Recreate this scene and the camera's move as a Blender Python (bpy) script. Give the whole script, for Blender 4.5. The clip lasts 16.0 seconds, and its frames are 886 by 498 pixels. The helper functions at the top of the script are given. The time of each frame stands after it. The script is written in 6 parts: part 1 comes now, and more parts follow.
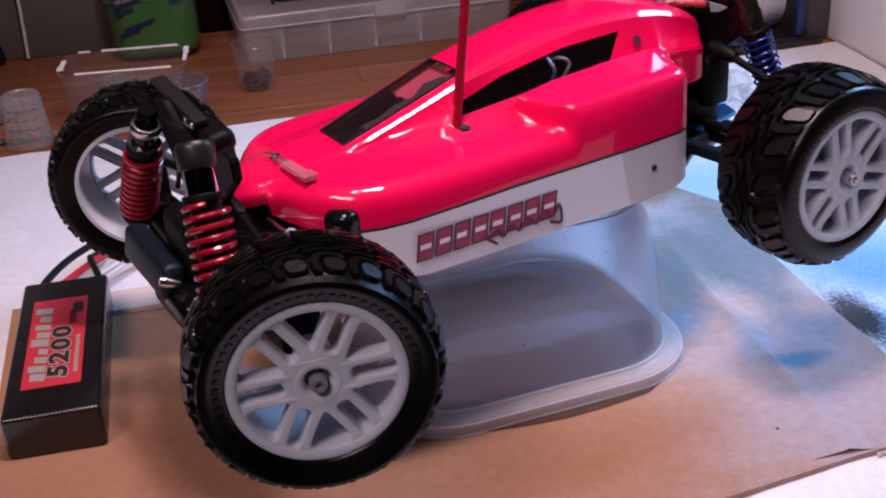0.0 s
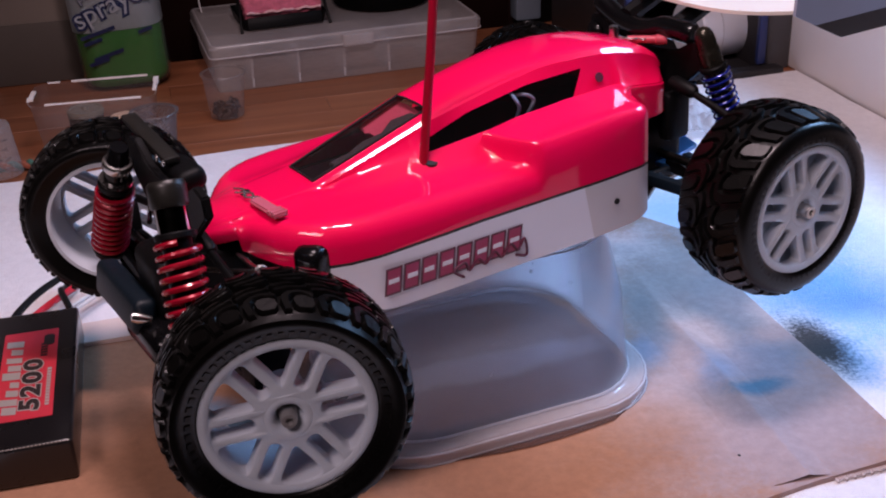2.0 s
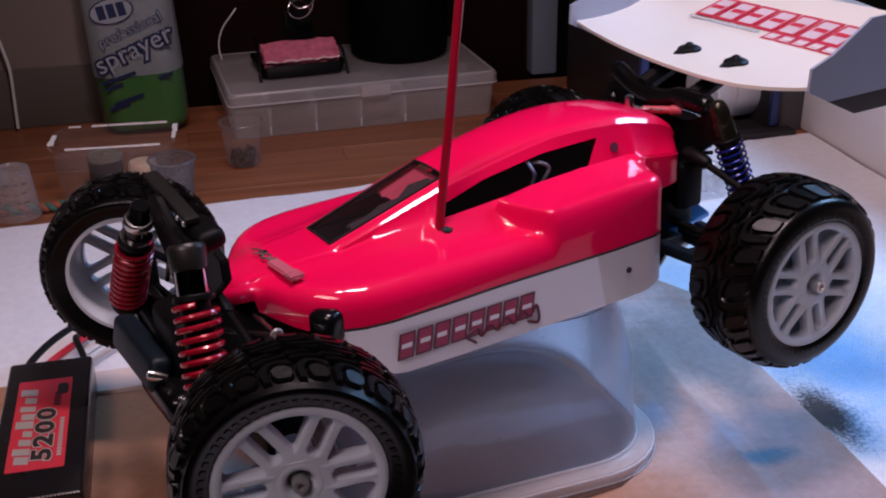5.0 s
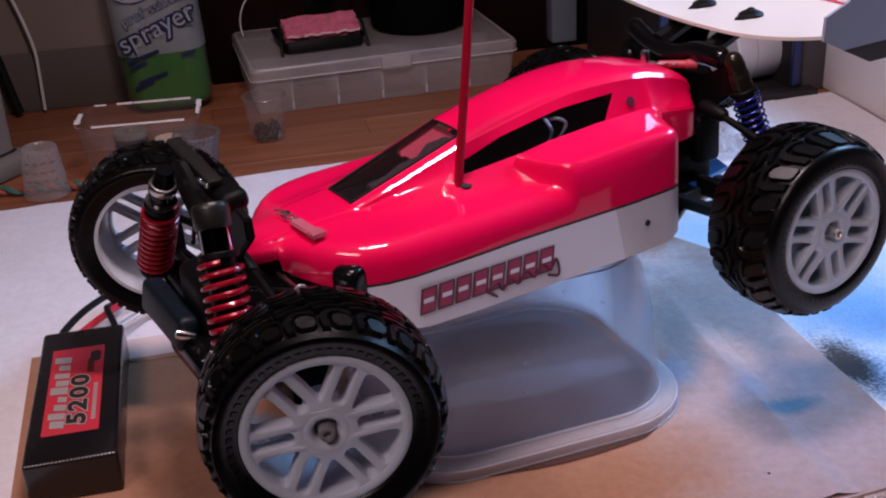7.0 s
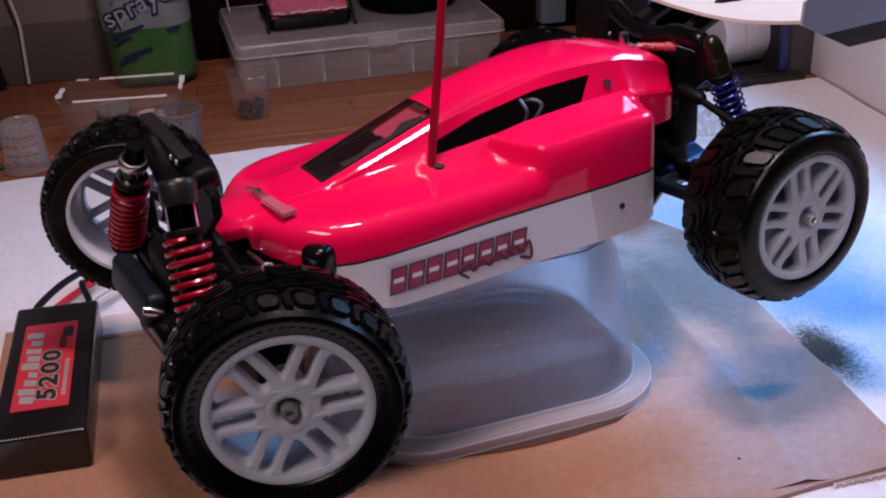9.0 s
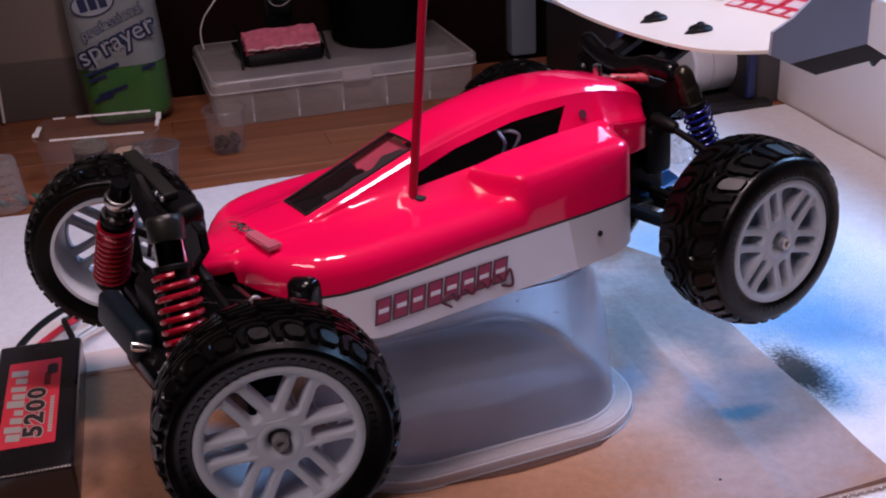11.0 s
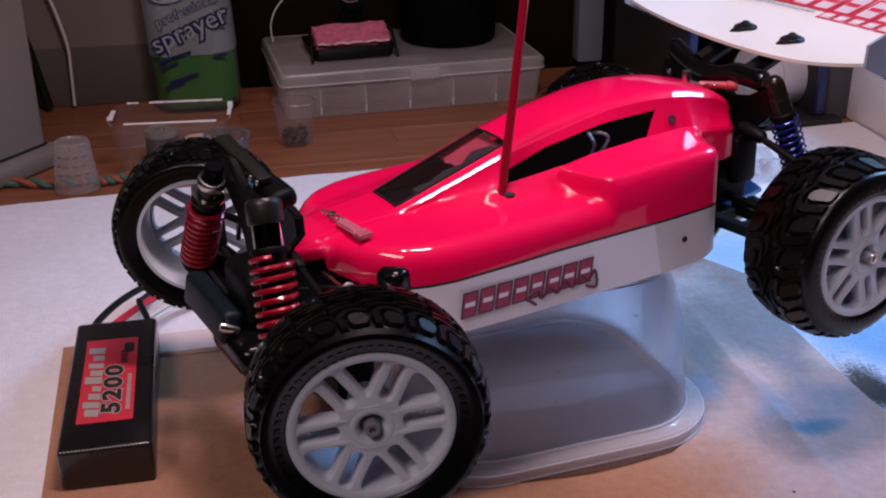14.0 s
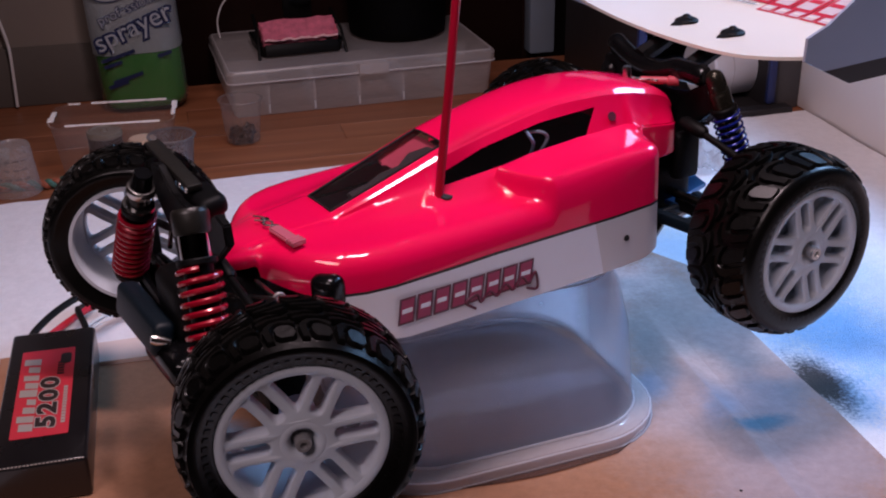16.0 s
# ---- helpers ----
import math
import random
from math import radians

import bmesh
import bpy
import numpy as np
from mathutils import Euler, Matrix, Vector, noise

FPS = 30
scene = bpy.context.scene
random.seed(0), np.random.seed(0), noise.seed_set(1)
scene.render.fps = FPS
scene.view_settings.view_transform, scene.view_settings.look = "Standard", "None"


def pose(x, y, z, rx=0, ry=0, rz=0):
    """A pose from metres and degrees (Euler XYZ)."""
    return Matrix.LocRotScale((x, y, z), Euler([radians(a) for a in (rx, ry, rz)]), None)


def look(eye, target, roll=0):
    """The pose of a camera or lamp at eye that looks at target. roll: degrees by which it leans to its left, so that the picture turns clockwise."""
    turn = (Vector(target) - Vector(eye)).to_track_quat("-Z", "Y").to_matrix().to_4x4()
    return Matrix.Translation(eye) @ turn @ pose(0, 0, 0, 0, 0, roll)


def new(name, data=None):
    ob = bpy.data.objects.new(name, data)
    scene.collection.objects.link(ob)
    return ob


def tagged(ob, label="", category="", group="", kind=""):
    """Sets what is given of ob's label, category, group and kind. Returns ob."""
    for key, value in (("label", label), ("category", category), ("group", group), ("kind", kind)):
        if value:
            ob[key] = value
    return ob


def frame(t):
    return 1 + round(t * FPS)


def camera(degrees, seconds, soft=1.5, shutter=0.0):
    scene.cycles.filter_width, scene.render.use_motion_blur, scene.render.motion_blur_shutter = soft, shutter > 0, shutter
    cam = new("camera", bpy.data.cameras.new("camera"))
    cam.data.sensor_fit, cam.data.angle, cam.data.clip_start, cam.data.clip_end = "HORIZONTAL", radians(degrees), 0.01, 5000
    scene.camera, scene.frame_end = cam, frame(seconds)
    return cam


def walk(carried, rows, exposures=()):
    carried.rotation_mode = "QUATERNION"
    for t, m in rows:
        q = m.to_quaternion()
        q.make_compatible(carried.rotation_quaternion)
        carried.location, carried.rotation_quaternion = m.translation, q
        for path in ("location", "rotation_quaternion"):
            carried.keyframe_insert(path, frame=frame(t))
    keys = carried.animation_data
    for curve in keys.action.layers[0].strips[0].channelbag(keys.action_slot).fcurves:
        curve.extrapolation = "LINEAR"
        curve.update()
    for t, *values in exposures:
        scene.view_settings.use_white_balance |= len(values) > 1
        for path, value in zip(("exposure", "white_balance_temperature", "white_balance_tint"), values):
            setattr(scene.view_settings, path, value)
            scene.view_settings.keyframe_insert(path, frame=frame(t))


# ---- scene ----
cam = camera(41.45, 16.0, soft=2.0)
PATH = [
    (0, (0.0003, 0.0001, 0.3424), (0.0003, 0.8905, -0.1127), -2.71),
    (0.5, (0.0012, 0.0034, 0.3389), (0.0067, 0.8933, -0.1172), -2.72),
    (1, (0.0080, -0.0051, 0.3473), (0.0232, 0.8869, -0.1044), -3.38),
    (1.5, (0.0092, 0.0011, 0.3435), (0.0323, 0.8949, -0.1043), -3.05),
    (2, (0.0017, -0.0067, 0.3525), (0.0279, 0.8906, -0.0881), -2.28),
    (2.5, (0.0067, -0.0005, 0.3482), (0.0323, 0.9001, -0.0857), -1.23),
    (3, (-0.0036, -0.0033, 0.3665), (0.0016, 0.9005, -0.0614), -2.39),
    (3.2, (0.0056, -0.0015, 0.3675), (0.0125, 0.9034, -0.0581), -2.33),
    (5.3, (-0.0007, -0.0090, 0.3657), (0.0196, 0.9029, -0.0442), -0.83),
    (5.5, (0.0026, -0.0106, 0.3618), (0.0218, 0.8990, -0.0532), -2.13),
    (6, (0.0007, -0.0209, 0.3595), (0.0097, 0.8855, -0.0628), -2.02),
    (6.5, (0.0068, -0.0203, 0.3582), (0.0088, 0.8852, -0.0662), -2.97),
    (7, (0.0032, -0.0197, 0.3593), (-0.0021, 0.8856, -0.0653), -3.00),
    (7.5, (-0.0011, -0.0225, 0.3574), (-0.0165, 0.8834, -0.0659), -3.05),
    (8, (0.0026, -0.0327, 0.3608), (-0.0206, 0.8754, -0.0574), -3.20),
    (8.5, (0.0181, -0.0236, 0.3546), (0.0125, 0.8755, -0.0832), -2.73),
    (9, (0.0140, -0.0170, 0.3574), (0.0123, 0.8812, -0.0823), -2.07),
    (9.5, (0.0089, -0.0161, 0.3600), (0.0181, 0.8868, -0.0698), -2.17),
    (9.7, (0.0066, -0.0177, 0.3615), (0.0212, 0.8871, -0.0641), -2.29),
    (11.8, (0.0098, -0.0426, 0.3614), (0.0372, 0.8675, -0.0523), -2.31),
    (12, (-0.0027, -0.0478, 0.3648), (0.0106, 0.8635, -0.0468), -0.78),
    (12.5, (-0.0101, -0.0349, 0.3579), (-0.0195, 0.8772, -0.0519), -0.13),
    (13, (-0.0098, -0.0306, 0.3625), (-0.0096, 0.8814, -0.0478), -0.29),
    (13.5, (-0.0190, -0.0327, 0.3624), (-0.0201, 0.8798, -0.0466), 0.51),
    (14, (-0.0161, -0.0294, 0.3588), (-0.0217, 0.8818, -0.0531), -0.47),
    (14.5, (-0.0174, -0.0288, 0.3645), (-0.0301, 0.8824, -0.0473), -0.64),
    (15, (-0.0246, -0.0235, 0.3592), (-0.0415, 0.8894, -0.0487), -0.16),
    (15.5, (-0.0065, -0.0160, 0.3578), (0.0135, 0.8924, -0.0599), -0.82),
    (16, (-0.0019, -0.0169, 0.3607), (0.0202, 0.8900, -0.0602), -0.89),
]
EXPOSURES = [(0.0, 0.08, 6150, 24), (2.5, -0.19, 6150, 24), (3.0, -0.26, 6150, 24), (5.5, -0.44, 6150, 24), (6.5, -0.33, 6150, 24), (9.0, -0.26, 6150, 24), (11.8, -0.31, 6150, 24), (12.5, -0.27, 6150, 24), (15.0, -0.33, 6150, 24), (16.0, -0.36, 6150, 24)]
walk(cam, [(t, look(eye, target, roll)) for t, eye, target, roll in PATH], EXPOSURES)

# ---------------------------------------------------------------- light
world = bpy.data.worlds.new("world")
scene.world = world
world.use_nodes = True
world.node_tree.nodes["Background"].inputs[0].default_value = (0.80, 0.78, 0.85, 1)
world.node_tree.nodes["Background"].inputs[1].default_value = 0.001


def area_lamp(name, eye, target, size, size_y, watts, colour, spread=180):
    data = bpy.data.lights.new(name, "AREA")
    data.shape, data.size, data.size_y, data.energy, data.color = "RECTANGLE", size, size_y, watts, colour
    data.spread = radians(spread)
    ob = new(name, data)
    ob.matrix_world = look(eye, target)
    return ob


area_lamp("bench_lamp", (0.03, 0.425, 0.80), (0.06, 0.63, 0.0), 0.13, 0.08, 2.65, (1.0, 0.79, 0.76), 145)
area_lamp("bench_lamp_end", (-0.085, 0.425, 0.80), (-0.06, 0.63, 0.0), 0.035, 0.08, 0.6, (1.0, 0.79, 0.76), 145)
# Unseen bluish source, added at the back right for the blue light there.
area_lamp("blue_side_lamp", (0.70, 0.88, 0.63), (0.19, 0.70, 0.02), 0.34, 0.28, 1.65, (0.35, 0.64, 1.0), 60)
# Unseen fill behind the camera, added to brighten sides that face it.
area_lamp("front_fill_lamp", (-0.50, -0.45, 1.30), (0.12, 0.50, 0.0), 0.7, 0.3, 1.4, (1.0, 0.79, 0.74), 62)


# ---------------------------------------------------------------- materials
def mat(name, colour, rough=0.5, metal=0.0, coat=0.0, vary=0.12, scale=40.0, bump=0.0, bump_scale=400.0, spec=0.5, rvary=0.1):
    """A painted, moulded or metal surface with broad blotches and fine grain."""
    m = bpy.data.materials.new(name)
    m.use_nodes = True
    n, l = m.node_tree.nodes, m.node_tree.links
    b = n["Principled BSDF"]
    b.inputs["Roughness"].default_value = rough
    b.inputs["Metallic"].default_value = metal
    b.inputs["Coat Weight"].default_value = coat
    b.inputs["Coat Roughness"].default_value = 0.04
    b.inputs["Specular IOR Level"].default_value = spec
    co = n.new("ShaderNodeTexCoord")
    big, fine = n.new("ShaderNodeTexNoise"), n.new("ShaderNodeTexNoise")
    big.inputs["Scale"].default_value, big.inputs["Detail"].default_value = scale, 4
    fine.inputs["Scale"].default_value, fine.inputs["Detail"].default_value = bump_scale, 3
    l.new(co.outputs["Object"], big.inputs["Vector"])
    l.new(co.outputs["Object"], fine.inputs["Vector"])
    mixed = n.new("ShaderNodeMix")
    mixed.data_type = "RGBA"
    dark = tuple(c * (1 - vary) for c in colour)
    light = tuple(min(1.0, c * (1 + vary * 0.6)) for c in colour)
    mixed.inputs[6].default_value, mixed.inputs[7].default_value = (*dark, 1), (*light, 1)
    l.new(big.outputs["Fac"], mixed.inputs[0])
    l.new(mixed.outputs[2], b.inputs["Base Color"])
    if rvary:
        r = n.new("ShaderNodeMapRange")
        r.inputs[3].default_value, r.inputs[4].default_value = max(0.0, rough - rvary * 0.5), min(1.0, rough + rvary * 0.5)
        l.new(big.outputs["Fac"], r.inputs[0])
        l.new(r.outputs[0], b.inputs["Roughness"])
    if bump:
        bp = n.new("ShaderNodeBump")
        bp.inputs["Strength"].default_value, bp.inputs["Distance"].default_value = bump, 0.001
        l.new(fine.outputs["Fac"], bp.inputs["Height"])
        l.new(bp.outputs["Normal"], b.inputs["Normal"])
    return m


def clear(name, tint=(0.9, 0.92, 0.95), see=0.75, milk=(0.75, 0.78, 0.8), rough=0.12, gloss=0.10, bump=0.0, through_milk=0.5, lit_side_haze=0.0):
    """Thin clear or milky plastic: see-through, some milk, a Fresnel shine, and haze painted on the +y side for light
    there.
    """
    m = bpy.data.materials.new(name)
    m.use_nodes = True
    n, l = m.node_tree.nodes, m.node_tree.links
    n.remove(n["Principled BSDF"])
    out = n["Material Output"]
    tr, df, gl = n.new("ShaderNodeBsdfTransparent"), n.new("ShaderNodeBsdfDiffuse"), n.new("ShaderNodeBsdfGlossy")
    tl, mm = n.new("ShaderNodeBsdfTranslucent"), n.new("ShaderNodeMixShader")
    tr.inputs[0].default_value = (*tint, 1)
    df.inputs[0].default_value = (*milk, 1)
    tl.inputs[0].default_value = (*milk, 1)
    gl.inputs["Roughness"].default_value = rough
    l.new(df.outputs[0], mm.inputs[1])
    l.new(tl.outputs[0], mm.inputs[2])
    mm.inputs[0].default_value = through_milk
    a, c = n.new("ShaderNodeMixShader"), n.new("ShaderNodeMixShader")
    noise_tex = n.new("ShaderNodeTexNoise")
    noise_tex.inputs["Scale"].default_value = 25
    rng = n.new("ShaderNodeMapRange")
    rng.inputs[3].default_value, rng.inputs[4].default_value = 1 - see - 0.04, 1 - see + 0.06
    l.new(noise_tex.outputs["Fac"], rng.inputs[0])
    haze = rng.outputs[0]
    if lit_side_haze:
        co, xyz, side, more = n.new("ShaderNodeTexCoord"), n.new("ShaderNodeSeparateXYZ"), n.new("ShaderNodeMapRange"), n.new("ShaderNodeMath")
        side.inputs[1].default_value, side.inputs[2].default_value, side.inputs[4].default_value = 0.01, 0.04, lit_side_haze
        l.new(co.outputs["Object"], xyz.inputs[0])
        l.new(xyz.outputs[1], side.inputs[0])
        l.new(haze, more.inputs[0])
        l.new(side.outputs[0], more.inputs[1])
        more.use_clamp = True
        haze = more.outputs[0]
    l.new(haze, a.inputs[0])
    l.new(tr.outputs[0], a.inputs[1])
    l.new(mm.outputs[0], a.inputs[2])
    fr, pw = n.new("ShaderNodeLayerWeight"), n.new("ShaderNodeMath")
    fr.inputs[0].default_value = 0.5
    pw.operation, pw.inputs[1].default_value = "POWER", 4.0
    l.new(fr.outputs["Facing"], pw.inputs[0])
    ad = n.new("ShaderNodeMath")
    ad.operation, ad.use_clamp = "MULTIPLY_ADD", True
    ad.inputs[1].default_value, ad.inputs[2].default_value = 0.55, gloss * 0.6
    l.new(pw.outputs[0], ad.inputs[0])
    l.new(ad.outputs[0], c.inputs[0])
    l.new(a.outputs[0], c.inputs[1])
    l.new(gl.outputs[0], c.inputs[2])
    l.new(c.outputs[0], out.inputs[0])
    if bump:
        bp = n.new("ShaderNodeBump")
        bp.inputs["Strength"].default_value, bp.inputs["Distance"].default_value = bump, 0.002
        l.new(noise_tex.outputs["Fac"], bp.inputs["Height"])
        l.new(bp.outputs["Normal"], gl.inputs["Normal"])
    return m


RED = mat("fluorescent_red_lacquer", (0.82, 0.003, 0.072), 0.50, coat=1.0, vary=0.05, scale=12, rvary=0.04, spec=0.08)
SHELL_WHITE = mat("white_painted_polycarbonate", (0.60, 0.57, 0.59), 0.35, coat=0.3, vary=0.06, scale=30)
LINE_BLACK = mat("black_pinstripe", (0.012, 0.012, 0.014), 0.4)
BLACK = mat("black_nylon", (0.003, 0.003, 0.0033), 0.5, spec=0.14, vary=0.3, bump=0.15, bump_scale=900)
GLOSS_BLACK = mat("gloss_black_plastic", (0.0035, 0.0035, 0.004), 0.22, coat=0.18, vary=0.2, spec=0.2)
RUBBER = mat("black_tyre_rubber", (0.0024, 0.0022, 0.0020), 0.30, vary=0.35, scale=60, bump=0.10, bump_scale=600, spec=0.25)
NYLON = mat("white_nylon_rim", (0.55, 0.60, 0.67), 0.42, vary=0.05, scale=60, bump=0.05)
STEEL = mat("bright_steel", (0.62, 0.60, 0.58), 0.22, metal=1.0, vary=0.15, scale=200)
STEEL_DARK = mat("polished_dark_steel", (0.45, 0.44, 0.43), 0.10, metal=1.0, vary=0.15, scale=120)
NUT_STEEL = mat("dull_steel_nut", (0.42, 0.41, 0.41), 0.35, metal=0.6, vary=0.3, scale=300)
GUNMETAL = mat("gunmetal_anodised", (0.16, 0.15, 0.14), 0.25, metal=1.0, vary=0.2, scale=150)
OLIVE_CAP = mat("olive_gunmetal_cap", (0.050, 0.045, 0.034), 0.28, metal=0.8, vary=0.2, scale=80)
DARK_CAP = mat("dark_grey_shock_cap", (0.013, 0.012, 0.010), 0.38, vary=0.2, bump=0.1)
SPRING_RED = mat("red_coated_spring", (0.34, 0.005, 0.020), 0.25, metal=0.2, coat=0.6, vary=0.1)
SPRING_BLUE = mat("blue_coated_spring", (0.006, 0.014, 0.20), 0.25, metal=0.4, coat=0.6, vary=0.1)
BLUE_ALLOY = mat("blue_anodised_alloy", (0.10, 0.28, 0.60), 0.3, metal=0.9, vary=0.15)
BUMPER = mat("slate_black_bumper", (0.0025, 0.008, 0.014), 0.5, spec=0.3, vary=0.2, bump=0.1)
CLIP_STEEL = mat("tinned_clip_wire", (0.55, 0.50, 0.52), 0.25, metal=0.9, vary=0.2, scale=300)
TUBE_RED = mat("red_antenna_tube", (0.33, 0.004, 0.022), 0.3, coat=0.4, vary=0.08)
PINK_TAB = mat("clear_pink_pull_tab", (0.50, 0.12, 0.17), 0.25, coat=0.5, vary=0.1)
WING_WHITE = mat("white_moulded_wing", (0.76, 0.70, 0.62), 0.32, vary=0.05, scale=30, coat=0.2)
PLATE_GREY = mat("grey_wing_end_plate", (0.30, 0.33, 0.42), 0.4, vary=0.05)
PALER_WHITE = mat("paler_white", (0.76, 0.76, 0.84), 0.4, vary=0.05, scale=25)
DECAL_RED = mat("red_decal", (0.55, 0.03, 0.06), 0.4)
DECAL_SIDE = mat("crimson_decal", (0.36, 0.025, 0.095), 0.4)
DECAL_DARK = mat("dark_decal_outline", (0.09, 0.015, 0.035), 0.4)
DECAL_GREY = mat("grey_decal_line", (0.45, 0.42, 0.42), 0.5)
DECAL_DIM = mat("dark_grey_print", (0.10, 0.085, 0.085), 0.6)
DARK_GLASS = clear("smoked_window", (0.84, 0.80, 0.82), 0.93, (0.16, 0.12, 0.13), 0.06, 0.12, 0.25)
SIDE_GLASS = clear("smoked_side_window", (0.80, 0.76, 0.78), 0.95, (0.10, 0.08, 0.085), 0.12, 0.07)
BATTERY_BLACK = mat("black_shrink_case", (0.008, 0.007, 0.008), 0.28, vary=0.3, coat=0.2)
LABEL_RED = mat("red_printed_label", (0.58, 0.035, 0.055), 0.35, coat=0.3, vary=0.08)
LABEL_SILVER = mat("silver_print", (0.55, 0.52, 0.48), 0.3, metal=0.4)
LABEL_DARK = mat("dark_print", (0.03, 0.02, 0.02), 0.4)
WIRE_RED = mat("red_silicone_wire", (0.55, 0.02, 0.04), 0.4)
WIRE_BLACK = mat("black_silicone_wire", (0.006, 0.006, 0.006), 0.5, spec=0.25)
WIRE_WHITE = mat("white_wire", (0.70, 0.68, 0.66), 0.4)
# Extra haze on the far wall stands for light through it; edge gets less.
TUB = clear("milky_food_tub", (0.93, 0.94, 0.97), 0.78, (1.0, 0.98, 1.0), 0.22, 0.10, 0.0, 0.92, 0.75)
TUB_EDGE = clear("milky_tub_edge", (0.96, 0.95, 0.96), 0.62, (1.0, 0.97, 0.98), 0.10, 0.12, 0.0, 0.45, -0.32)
# Brown tint in the clear lip stands in for the shadow along it.
TUB_LIP = clear("brown_tub_lip", (0.66, 0.58, 0.53), 0.96, (0.80, 0.78, 0.78), 0.10, 0.10)
DIVIDER = clear("white_divider_edge", (0.9, 0.9, 0.9), 0.28, (0.82, 0.80, 0.80), 0.3, 0.05)
BOX_PLASTIC = clear("frosted_box_plastic", (0.92, 0.91, 0.90), 0.64, (0.85, 0.80, 0.78), 0.28, 0.06)
CUP_PLASTIC = clear("clear_cup_plastic", (0.95, 0.94, 0.93), 0.90, (0.7, 0.66, 0.64), 0.2, 0.05)
TRAY_PLASTIC = clear("clear_tray_plastic", (0.96, 0.95, 0.95), 0.95, (0.7, 0.7, 0.7), 0.08, 0.05)
BOTTLE_PLASTIC = clear("translucent_bottle", (0.88, 0.92, 0.92), 0.28, (0.50, 0.54, 0.55), 0.3, 0.06)
LIQUID = mat("green_cleaner", (0.022, 0.155, 0.015), 0.25, vary=0.15, scale=20)
INK_BLUE = mat("blue_label_ink", (0.007, 0.014, 0.060), 0.4)
INK_WHITE = mat("white_label_ink", (0.30, 0.32, 0.34), 0.4)
WHITE_TAPE = mat("white_glue_edge", (0.80, 0.75, 0.70), 0.6, bump=0.3, bump_scale=200)
TIN = mat("dark_tin", (0.034, 0.013, 0.009), 0.5, metal=0.2, vary=0.3)
TIN_LID = mat("pale_tin_lid", (0.15, 0.12, 0.085), 0.5, vary=0.2)
TAN = mat("tan_plastic", (0.62, 0.44, 0.30), 0.5)
FROST_CUP = clear("frosted_cup_plastic", (0.93, 0.92, 0.91), 0.70, (0.72, 0.66, 0.63), 0.25, 0.05)
FROST_GREY = clear("grey_cup_plastic", (0.7, 0.70, 0.72), 0.62, (0.30, 0.30, 0.32), 0.3, 0.05)
SCREW = mat("rusty_brown_screws", (0.050, 0.018, 0.010), 0.5, vary=0.5)
SPONGE = mat("pink_sponge", (0.58, 0.13, 0.19), 0.9, vary=0.6, scale=160, bump=1.0, bump_scale=200)
STAND_BLACK = mat("black_stand_metal", (0.003, 0.0028, 0.0028), 0.5, spec=0.12)
POT_BLACK = mat("black_pot", (0.0012, 0.0012, 0.0012), 0.65, spec=0.06)
CORD_ORANGE = mat("orange_cord", (0.32, 0.085, 0.04), 0.8, bump=0.5, bump_scale=600)
CORD_GREEN = mat("green_cord", (0.05, 0.14, 0.105), 0.8, bump=0.5, bump_scale=600)
BEIGE = mat("off_white_case", (0.215, 0.185, 0.158), 0.5, vary=0.06, scale=8, bump=0.08)
GREY_WALL = mat("grey_painted_wall", (0.20, 0.165, 0.135), 0.8, vary=0.2, scale=5, bump=0.15, bump_scale=150)
DARK_WOOD = mat("dark_brown_cabinet", (0.012, 0.0042, 0.003), 0.55, spec=0.12, vary=0.4, scale=14, bump=0.1)
POST_GREY = mat("blue_grey_post", (0.15, 0.185, 0.225), 0.6, vary=0.1)
PANEL_WHITE = mat("white_painted_board", (0.88, 0.83, 0.81), 0.6, vary=0.08, scale=12, bump=0.1, bump_scale=120)
BIN_DARK = mat("dark_bin", (0.012, 0.010, 0.011), 0.6, vary=0.3)
BIN_BLUE = mat("navy_bin_rim", (0.015, 0.025, 0.10), 0.4)
CAN_WHITE = mat("white_can", (0.62, 0.60, 0.62), 0.4, vary=0.08)
ROOM = mat("room_paint", (0.055, 0.046, 0.040), 0.9, vary=0.1, scale=2)


